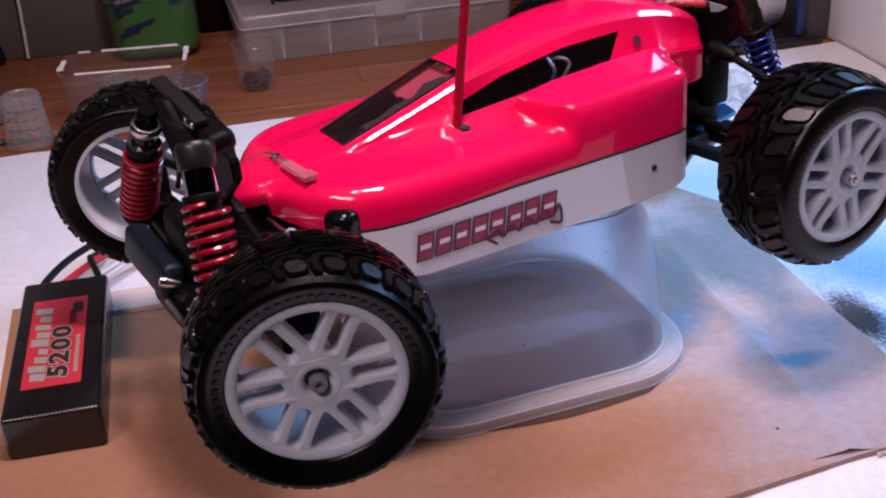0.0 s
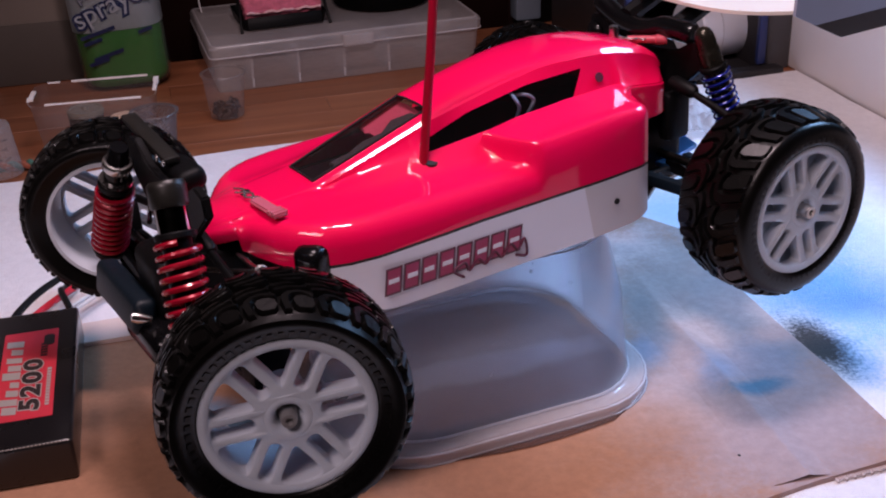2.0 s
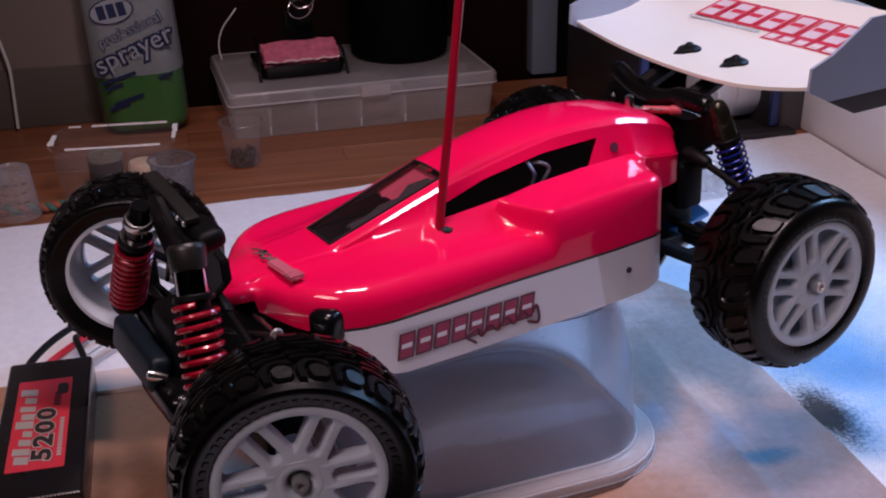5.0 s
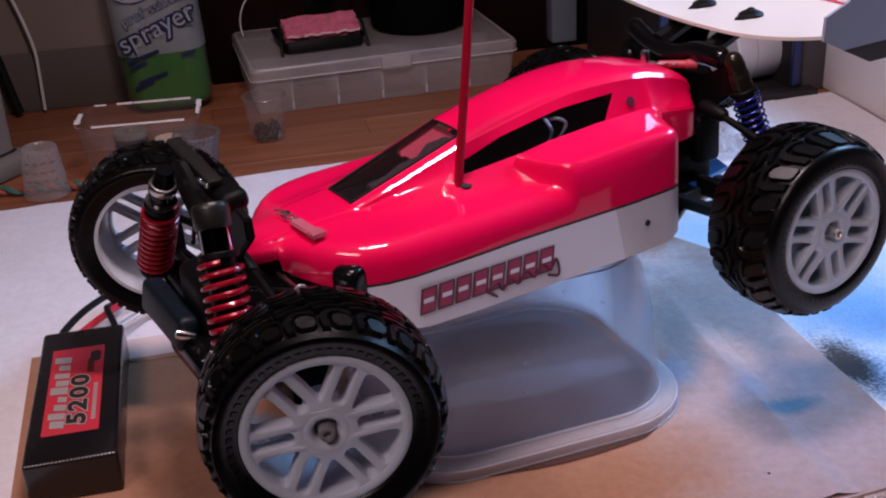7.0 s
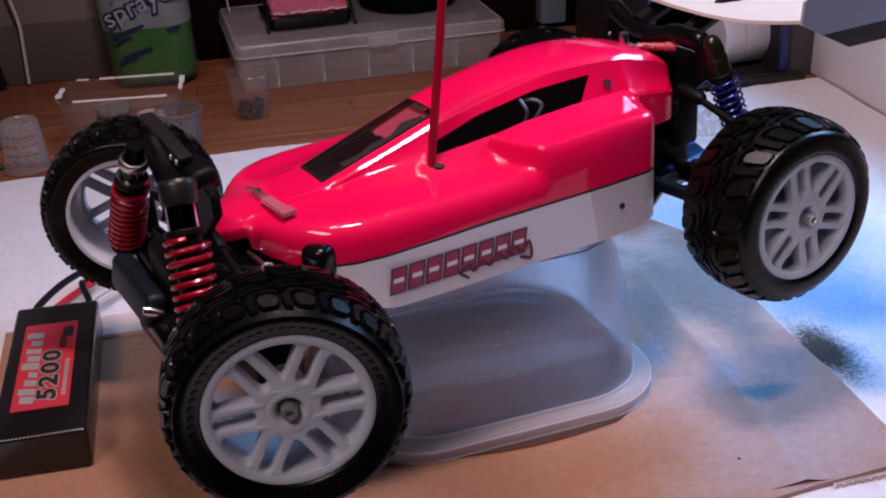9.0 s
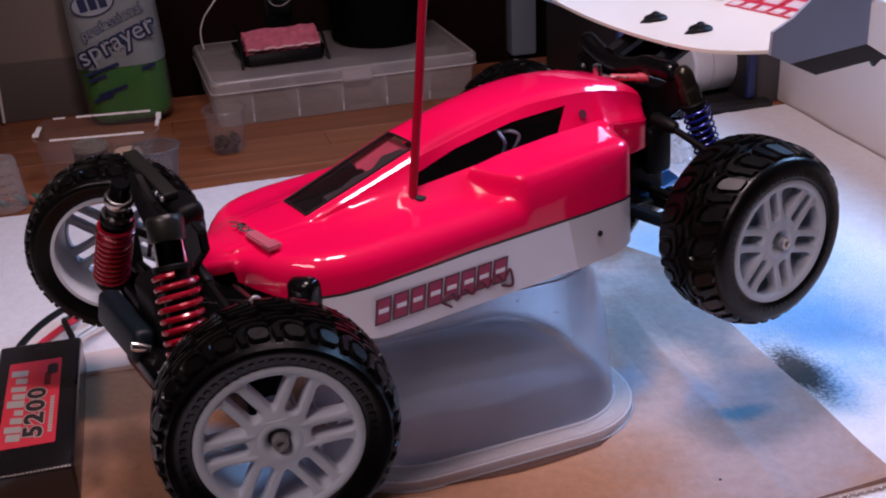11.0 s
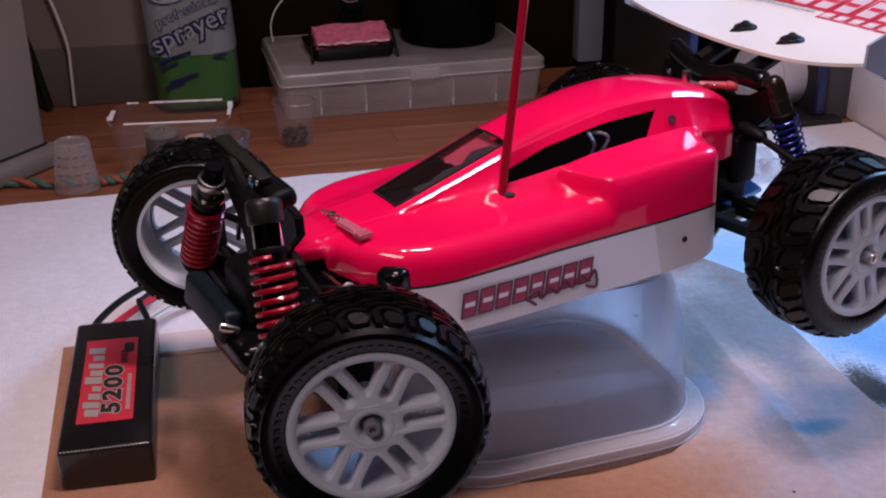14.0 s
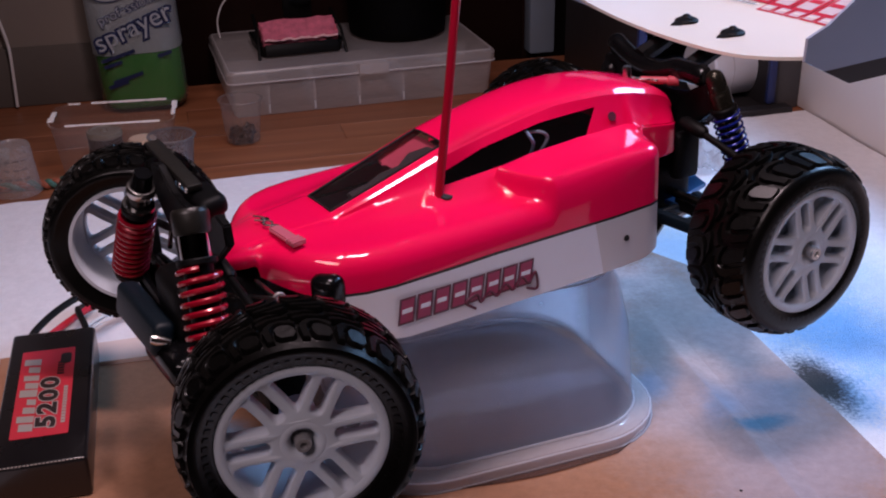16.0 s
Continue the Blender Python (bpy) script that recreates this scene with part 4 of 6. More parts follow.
REAR_LUGS = (
    ((0.12, 16.3), (0.20, 17.0), (0.46, 17.0), (0.54, 16.2), (0.58, 10.0), (0.50, 7.6), (0.36, 7.0), (0.22, 7.8), (0.14, 10.0)),
    ((0.68, 16.8), (0.92, 16.8), (0.95, 9.5), (0.86, 6.0), (0.66, 3.9), (0.40, 3.2), (0.14, 3.8), (-0.02, 5.4), (0.04, 7.4), (0.18, 6.0), (0.38, 5.3), (0.56, 5.9), (0.66, 7.6), (0.70, 10.5)),
    ((0.30, 1.9), (0.62, 2.1), (0.84, 3.4), (0.98, 4.6), (1.04, 2.6), (0.84, 0.8), (0.50, 0.5)),
)


def tyre_mesh(middle, lugs, pitches, lean, wide=1.0, taller=0.0, falling=False):
    """Round-shouldered tyre with ribbed beads; rounded outer lugs, each in the bend of a curved bar, and blocks along the middle."""
    swell = middle + 0.0197 * wide - 0.0176
    def out(a):
        return carcass(a) + taller - (max(0.0, a - 0.0130) * 0.15 if falling else 0)
    prof = [(0.0312, 0.0148), (0.0324, 0.0172)] + [(r, 0.0176 + swell * k) for r, k in ((0.0333, 0.06), (0.0362, 0.45), (0.0378, 0.78), (0.0392 + taller / 2, 0.96), (0.0404 + taller, 1.0), (0.0414 + taller, 0.93))]
    if falling:
        prof = prof[:2] + [(0.0333, 0.0178), (0.0362, 0.0179), (0.0386, 0.0178), (0.0405, 0.0174), (0.0420, 0.0165), (0.0430, 0.0151)]
    prof += [(out(a), a * wide + middle) for a in ((0.0160,) if falling else (0.0180, 0.0160)) + ( 0.012, 0.008, 0.004, 0.0, -0.004, -0.008, -0.012, -0.016, -0.0180)]
    prof += [(0.0414 + taller, middle - 0.0191 * wide), (0.0404 + taller, middle - 0.0197 * wide), (0.0378, middle - 0.0195 * wide), (0.0333, -0.0150), (0.0312, -0.0150)]
    bm = lathe(prof, 80)
    for k in range(60):
        add_box(bm, (0.0023, 0.0019, 0.0010), pose(0, 0, 0, 0, 0, 360 * k / 60) @ pose(0.0352, 0, 0.0175 + swell * 0.34, 0, -math.degrees(math.atan2(swell * 0.39, 0.0029)), 0))
    pitch = 2 * math.pi * 0.0445 / pitches * 1000
    shapes = lugs
    for flip, shift in ((1, 0.0), (-1, 0.5)):
        for poly in shapes:
            flat = [((u + lean * (18 - a)) * pitch, a) for u, a in poly]
            rings = [(inset(flat, d), h) for d, h in ((-0.25, -0.0008), (-0.02, 0.0018), (0.30, 0.0024))]
            for i in range(pitches):
                made = []
                for ring, h in rings:
                    row = []
                    for x, a in ring:
                        ang = 2 * math.pi * ((x / pitch) * flip + i + shift) / pitches
                        a = a * flip / 1000
                        r = out(a) + h * (1 if abs(a) < 0.0150 else 0.75)
                        row.append(bm.verts.new((r * math.cos(ang), r * math.sin(ang), a * wide + middle)))
                    made.append(row)
                n = len(poly)
                for low, high in zip(made, made[1:]):
                    for k in range(n):
                        bm.faces.new((low[k], low[(k + 1) % n], high[(k + 1) % n], high[k]))
                bm.faces.new(made[-1])
    return bm


def rim_mesh():
    """White wheel barrel with its lip and hub; +z is its outer face."""
    bm = lathe([(0.0300, -0.0165), (0.0318, -0.0165), (0.0318, 0.0140), (R_RIM, 0.0155), (R_RIM - 0.0003, 0.0168), (0.0308, 0.0175), (0.0292, 0.0174), (0.0284, 0.0168), (0.0282, 0.0150), (0.0290, 0.0110), (0.0297, -0.0160)], 72, closed=True)
    merge(bm, lathe([(0.0, 0.0040), (0.0036, 0.0040), (0.0040, 0.0115), (0.0050, 0.0150), (0.0058, 0.0163), (0.0068, 0.0168), (0.0080, 0.0168), (0.0090, 0.0162), (0.0092, 0.0150), (0.0090, 0.0090), (0.0070, 0.0080), (0.0070, -0.0060), (0.0, -0.0060)], 40))
    return bm


def flat_shape(loops, half, edge):
    """A filled outline with holes, made thick and with rounded edges, in x and y."""
    cu = bpy.data.curves.new("shape", "CURVE")
    cu.dimensions, cu.fill_mode, cu.extrude, cu.bevel_depth, cu.bevel_resolution, cu.offset = "2D", "BOTH", half - edge, edge, 2, -edge
    for loop in loops:
        sp = cu.splines.new("POLY")
        sp.points.add(len(loop) - 1)
        for q, (x, y) in zip(sp.points, loop):
            q.co = (x, y, 0, 1)
        sp.use_cyclic_u = True
    ob = new("shape", cu)
    bpy.context.view_layer.update()
    me = bpy.data.meshes.new_from_object(ob.evaluated_get(bpy.context.evaluated_depsgraph_get()))
    bm = bmesh.new()
    bm.from_mesh(me)
    bpy.data.objects.remove(ob)
    bpy.data.curves.remove(cu)
    bpy.data.meshes.remove(me)
    bmesh.ops.remove_doubles(bm, verts=bm.verts, dist=1e-6)
    return bm


def web_mesh():
    """The moulded wheel face: six pairs of bars, each with a round-ended slot, and a wedge-shaped opening between pairs."""
    def turned(loop, a):
        return [(x * math.cos(a) - y * math.sin(a), x * math.sin(a) + y * math.cos(a)) for x, y in loop]

    def ring(r, n):
        return [(r * math.cos(2 * math.pi * k / n), r * math.sin(2 * math.pi * k / n)) for k in range(n)]

    slot = rounded(0.0160, 0.0050, 0.0020, 4, 0.0199, 0.0)
    flank = [(0.001 * (0.866 * t + 3.05), 0.001 * (5.28 - 0.5 * t)) for t in (12.2, 14, 18, 22, 24.5)] + [(0.0253, -0.0073), (0.0262, -0.0073), (0.0270, -0.0064)]
    arc = [(0.0279 * math.cos(radians(a)), 0.0279 * math.sin(radians(a))) for a in (-10, -5, 0, 5, 10)]
    wedge = [(0.0131, 0.0)] + flank + arc + [(x, -y) for x, y in reversed(flank)]
    loops = [ring(0.0297, 96), ring(0.0082, 40)]
    for k in range(6):
        loops += [turned(slot, math.pi / 3 * k), turned(wedge, math.pi / 3 * (k + 0.5))]
    bm = flat_shape(loops, 0.0034, 0.0008)
    for v in bm.verts:
        r = math.hypot(v.co.x, v.co.y)
        v.co.z += 0.0131 - 0.0012 * math.sin(math.pi * min(1.0, max(0.0, (r - 0.009) / 0.020)))
    return bm


def nut_mesh():
    bm = lathe([(0.0, 0.0190), (0.0013, 0.0190), (0.0015, 0.0205), (0.0019, 0.0212), (0.0036, 0.0212), (0.0040, 0.0200), (0.0040, 0.0146), (0.0046, 0.0144), (0.0046, 0.0055), (0.0, 0.0055)], 20)
    return bm


rim_data = tyre_data = nut_data = web_data = rear_tyre = bright_nut = None
TYRE_LABEL, WHEEL_LABEL = "black rubber tyre with chunky all-terrain tread", "white nylon wheel with six paired spokes"
for wx, side_y, steer, spin, size in ((AXLE, 1, -19.5, 4, 1.022), (AXLE, -1, -25.9, 34, 1.0), (-AXLE, 1, 0, 43.5, 0.985), (-AXLE, -1, 0, 46, 0.985)):
    if wx > 0:
        axis = Vector((-math.sin(radians(steer)), math.cos(radians(steer)), 0)) * side_y
        mid = Vector((wx, side_y * 0.0998, 0)) + axis * 0.0085
    else:
        mid = Vector((wx, side_y * 0.1022, 0))
    m = Matrix.Translation(mid) @ pose(0, 0, 0, 0, 0, steer) @ pose(0, 0, 0, -90 * side_y, 0, 0) @ pose(0, 0, 0, 0, 0, spin) @ Matrix.Diagonal((size, size, size, 1))
    if rim_data is None:
        rim_data = link_mesh("wheel", rim_mesh(), NYLON).data
        bpy.data.objects.remove(bpy.data.objects["wheel"])
    wheel = put_at(new("wheel", rim_data), m)
    wheel.parent = buggy
    wheel["label"] = WHEEL_LABEL
    nut_pose = Matrix.Diagonal((0.78, 0.78, 0.88, 1) if wx > 0 else (0.82, 0.82, 0.96, 1))
    if nut_data is None:
        nut_data = part("wheel_nut", nut_mesh(), NUT_STEEL, wheel, "steel wheel nut", nut_pose).data
        tyre_data = part("tyre", tyre_mesh(0.0012, FRONT_LUGS, 22, 0.014), RUBBER, wheel, TYRE_LABEL).data
        bright_nut = nut_data.copy()
        bright_nut.materials[0] = STEEL
        web_data = part("spoke_web", web_mesh(), NYLON, wheel, "moulded wheel face with six slotted spokes").data
    else:
        sub = put_at(new("wheel_nut", nut_data if wx > 0 else bright_nut), nut_pose)
        sub.parent = wheel
        sub["label"] = "steel wheel nut"
        if wx < 0 and rear_tyre is None:
            rear_tyre = part("tyre", tyre_mesh(-0.0040, REAR_LUGS, 17, 0.026, 1.10, 0.0010, True), RUBBER, wheel, TYRE_LABEL).data
        else:
            sub = new("tyre", tyre_data if wx > 0 else rear_tyre)
            sub.parent = wheel
            sub["label"] = TYRE_LABEL
        sub = new("spoke_web", web_data)
        sub.parent = wheel
        sub["label"] = "moulded wheel face with six slotted spokes"
    if wx < 0:
        part("inner_dish", lathe([(0.0070, 0.0030), (0.0200, 0.0018), (0.0297, 0.0010), (0.0297, -0.0006), (0.0200, 0.0002), (0.0070, 0.0014)], 48, closed=True), NYLON, wheel)

# Added red panel: the shell's lit inside, seen through the windscreen.
INNER_RED = mat("matte_inner_red", (0.60, 0.085, 0.145), 0.6, vary=0.25, scale=120)
DARK_LUMP = mat("grey_black_lump", (0.045, 0.035, 0.036), 0.9, vary=0.5, scale=150, bump=0.5)
liner = box((0.024, 0.023, 0.001))
bmesh.ops.subdivide_edges(liner, edges=list(liner.edges), cuts=7, use_grid_fill=True)
for v in liner.verts:
    v.co += Vector((noise.noise(v.co * 240), noise.noise(v.co * 240 + Vector((0, 4, 0))), 0)) * 0.0032
part("inner_red_panel", liner, INNER_RED, buggy, "ragged red panel added behind the windscreen for the lit shell inside", pose(0.0180, -0.0060, 0.0485, 0, 19.5, 0))
# Added dark lump for the ragged dark area below the red panel.
lump = box((0.048, 0.013, 0.006), None, 0.002, 2)
bmesh.ops.subdivide_edges(lump, edges=list(lump.edges), cuts=4, use_grid_fill=True)
for v in lump.verts:
    v.co += Vector((0, noise.noise(v.co * 190) * 0.0035, noise.noise(v.co * 160 + Vector((5, 0, 0))) * 0.0025))
part("dark_lump", lump, DARK_LUMP, buggy, "dark grey ragged lump added in the cabin", pose(0.0320, 0.0075, 0.0440, 0, 19.5, 0))
# Black blocks added inside so that the windows look dark.
part("inner_box", box((0.056, 0.032, 0.030), pose(0.018, 0, 0.020), 0.004), BLACK, buggy)
part("inner_black_block", box((0.080, 0.026, 0.026), pose(-0.046, 0, 0.0380), 0.004), BLACK, buggy)

# Chassis, arms and links.
part("chassis_plate", plate([(0.150, 0.020), (0.150, -0.020), (0.10, -0.036), (0.06, -0.052), (-0.085, -0.052), (-0.12, -0.028), (-0.155, -0.020), (-0.155, 0.020), (-0.12, 0.028), (-0.085, 0.052), (0.06, 0.052), (0.10, 0.036)], 0.003, pose(0, 0, -0.0150), 0.0005), GUNMETAL, buggy, "dark alloy chassis plate")
part("front_gearbox", box((0.044, 0.034, 0.036), pose(0.126, 0, 0.004), 0.006, 3), BLACK, buggy)
part("rear_gearbox", box((0.050, 0.036, 0.046), pose(-0.124, 0, 0.006), 0.006, 3), BLACK, buggy)
for s in (1, -1):
    part("rear_block", box((0.016, 0.009, 0.026), pose(-0.1360, s * 0.0235, 0.0215), 0.003, 2), BLACK, buggy)
    part("block_pin", bar((-0.150, s * 0.004, 0.0336), (-0.150, s * 0.0250, 0.0402), 0.0010), STEEL, buggy)
    part("block_pin", bar((-0.150, s * 0.002, 0.0300), (-0.150, s * 0.0262, 0.0368), 0.0012), STEEL, buggy)
part("receiver_box", box((0.05, 0.03, 0.026), pose(0.02, 0.022, 0.002), 0.003), BLACK, buggy)
part("motor", lathe([(0, -0.03), (0.018, -0.03), (0.018, 0.03), (0, 0.03)], 24, pose(-0.05, 0.010, 0.014, 90)), GUNMETAL, buggy)
part("speed_controller", box((0.036, 0.030, 0.022), pose(-0.045, -0.022, 0.020), 0.003), BLUE_ALLOY, buggy)
part("motor_wire", tube(smooth_path([(-0.0340, 0.020, 0.0570), (-0.0346, 0.0230, 0.0545), (-0.0369, 0.0235, 0.0490), (-0.0380, 0.018, 0.0400)], 6), 0.0009, 8), mat("pale_blue_wire", (0.25, 0.40, 0.62), 0.3), buggy)
part("motor_wire", tube(smooth_path([(-0.0370, 0.018, 0.0540), (-0.0412, 0.0225, 0.0546), (-0.0455, 0.0232, 0.0515), (-0.0443, 0.0225, 0.0470), (-0.0425, 0.018, 0.0400)], 6), 0.0009, 8), mat("grey_blue_wire", (0.34, 0.42, 0.52), 0.3), buggy)
for s in (1, -1):
    for wx in (AXLE, -AXLE):
        sg = 1 if wx > 0 else -1
        b = plate([(wx - 0.016, s * 0.020), (wx + 0.016, s * 0.020), (wx + 0.007, s * 0.088), (wx - 0.007, s * 0.088)], 0.006, pose(0, 0, -0.0135), 0.001)
        if sg < 0:
            b = bmesh.new()
            for e in (1, -1):
                merge(b, box((0.0055, 0.070, 0.0065), pose(wx + e * 0.0125, s * 0.054, -0.0075, 0, 0, e * s * 8), 0.0012, 2))
            for k, wide in ((0.026, 0.030), (0.044, 0.026), (0.062, 0.021), (0.084, 0.016)):
                merge(b, box((wide, 0.0040, 0.0050), pose(wx, s * k, -0.0078), 0.0008, 1))
        part("lower_arm", b, BUMPER if sg < 0 else GLOSS_BLACK, buggy, "slatted slate-black suspension arm" if sg < 0 else "")
        bb = bmesh.new()
        for dx in (-0.012, 0.0, 0.012) if sg > 0 else (0.0,):
            add_box(bb, (0.0025, 0.060, 0.006), pose(wx + dx * 0.7, s * 0.054, -0.0055, 0, 0, s * (4 if dx > 0 else -4) * (1 if dx else 0)))
        part("arm_rib", bb, BLACK, buggy)
        za, zb = (0.030, 0.017) if sg > 0 else (0.0410, 0.0290)
        lx = wx - (0.004 if sg > 0 else 0.001)
        part("upper_link", bar((lx, s * (0.018 if sg > 0 else 0.030), za), (lx, s * 0.082, zb), 0.0019), BLACK, buggy)
        part("link_end", tube([(lx, s * (lo_y + d), za - 0.12 * d) for lo_y in [0.014 if sg > 0 else 0.025] for d in (0.0, 0.002, 0.016, 0.018)], [0.003, 0.0040, 0.0036, 0.002], 10), BLACK, buggy)
        part("drive_shaft", bar((wx, s * 0.018, 0.0), (wx, s * 0.088, 0.0), 0.0026), GUNMETAL, buggy)
        part("hub_carrier", box((0.018, 0.014, 0.026), pose(wx, s * 0.087, 0.002), 0.003), BLACK, buggy)
    part("steering_link", bar((AXLE - 0.020, s * 0.018, 0.016), (AXLE - 0.024, s * 0.080, 0.012), 0.0017), STEEL, buggy)
    part("link_end", tube([(AXLE - 0.012 + 0.0020 * math.cos(a), s * 0.064, 0.0290 + 0.0020 * math.sin(a)) for a in [math.pi * k / 6 for k in range(13)]], 0.0010, 6), NUT_STEEL, buggy, "steel ball link ring")
    part("turnbuckle", tube([(AXLE - 0.012, s * 0.061, 0.0275), (AXLE - 0.004, s * 0.044, 0.0240), (AXLE + 0.002, s * 0.030, 0.0215)], 0.0012, 8), STEEL, buggy, "steel turnbuckle rod")
    part("link_ball", lathe([(0, -0.0035), (0.0030, -0.0025), (0.0042, 0), (0.0030, 0.0025), (0, 0.0035)], 14, pose(AXLE - 0.022, s * 0.064, 0.0150, 30)), GUNMETAL, buggy)
    part("arm_brace", flat_shape([[(-0.127, s * 0.010), (-0.139, s * 0.001), (-0.167, s * 0.000), (-0.163, s * 0.0133), (-0.146, s * 0.0180), (-0.131, s * 0.0300)], [(-0.1475 + 0.0025 * math.cos(k * 0.785), s * (0.0085 + 0.0025 * math.sin(k * 0.785))) for k in range(8)]], 0.0013, 0.0004), BLUE_ALLOY, buggy, "blue anodised rear brace", pose(0, 0, -0.006))
part("servo_horn_post", box((0.018, 0.014, 0.017), pose(0.0872, 0.0450, 0.0162, 0, 0, 30), 0.0045, 3), GLOSS_BLACK, buggy, "rounded black post standing in the shell cut-out")
part("servo_horn_post", box((0.017, 0.013, 0.016), pose(0.0850, -0.0455, 0.0165, 0, 0, -30), 0.0045, 3), GLOSS_BLACK, buggy, "rounded black post standing in the shell cut-out")

# Towers, bumper and body posts.
tower_outline = [(-0.050, 0.046), (-0.047, 0.058), (-0.036, 0.060), (-0.022, 0.052), (-0.012, 0.050), (0.012, 0.050), (0.022, 0.052), (0.034, 0.059), (0.043, 0.057), (0.044, 0.048), (0.024, 0.032), (0.016, 0.005), (-0.020, 0.005), (-0.030, 0.030)]
part("front_shock_tower", plate(tower_outline, 0.004, turn_to((0.128, 0, 0), (0, 1, 0), (0, 0, 1)), 0.0007), BLACK, buggy)
part("rear_shock_tower", plate([(x, z + 0.004) for x, z in tower_outline], 0.004, turn_to((-0.142, 0, 0), (0, 1, 0), (0, 0, 1)), 0.0007), BLACK, buggy)
part("tower_block", box((0.014, 0.026, 0.010), pose(0.1200, -0.011, 0.0480, 0, 8, 0), 0.0040, 3), BLACK, buggy, "rounded black block behind the front tower")
part("tower_arm", box((0.0072, 0.056, 0.0032), pose(0.1240, -0.038, 0.0580, -6, 0, 0), 0.0008), DARK_CAP, buggy, "flat dark grey tower arm")
for yy in (-0.026, -0.018):
    part("tower_screw", lathe([(0, 0.001), (0.0016, 0.0006), (0.0018, 0), (0, 0)], 10, turn_to((0.1290, yy + 0.010, 0.0560), (0, 1, 0), (0, 0, 1))), STEEL, buggy)
part("front_bumper", box((0.011, 0.056, 0.017), pose(0.1540, -0.017, -0.0040, 0, -12, 0), 0.0034, 3), BUMPER, buggy, "slate-coloured front bumper bar")
part("skid_foot", box((0.020, 0.044, 0.016), pose(0.1490, 0.010, -0.0130), 0.006, 3), GLOSS_BLACK, buggy, "rounded black skid foot")
part("bumper_screw", lathe([(0, 0.003), (0.0022, 0.0024), (0.0026, 0), (0.0015, -0.006), (0, -0.006)], 12, pose(0.1585, 0.014, 0.000, 20, 70, 0)), STEEL, buggy, "bright steel bumper screw")
arc = [(-0.139, y, 0.0615 + 11.0 * min(0.021, abs(y + 0.009)) ** 2 + max(0.0, -0.030 - y) * 0.45) for y in (-0.041, -0.035, -0.028, -0.020, -0.012, -0.004, 0.004, 0.011, 0.018, 0.026, 0.034)]
part("wing_mount_bar", tube(smooth_path(arc, 3), [0.0040, 0.0056] + [0.0058] * 28 + [0.0044], 12), GLOSS_BLACK, buggy, "curved black wing mount")
for s in (1, -1):
    part("wing_stay", tube([(-0.139, s * 0.018, 0.0660), (-0.156, s * 0.018, 0.0725), (-0.172, s * 0.018, 0.0790)], 0.0050, 8), BLACK, buggy)


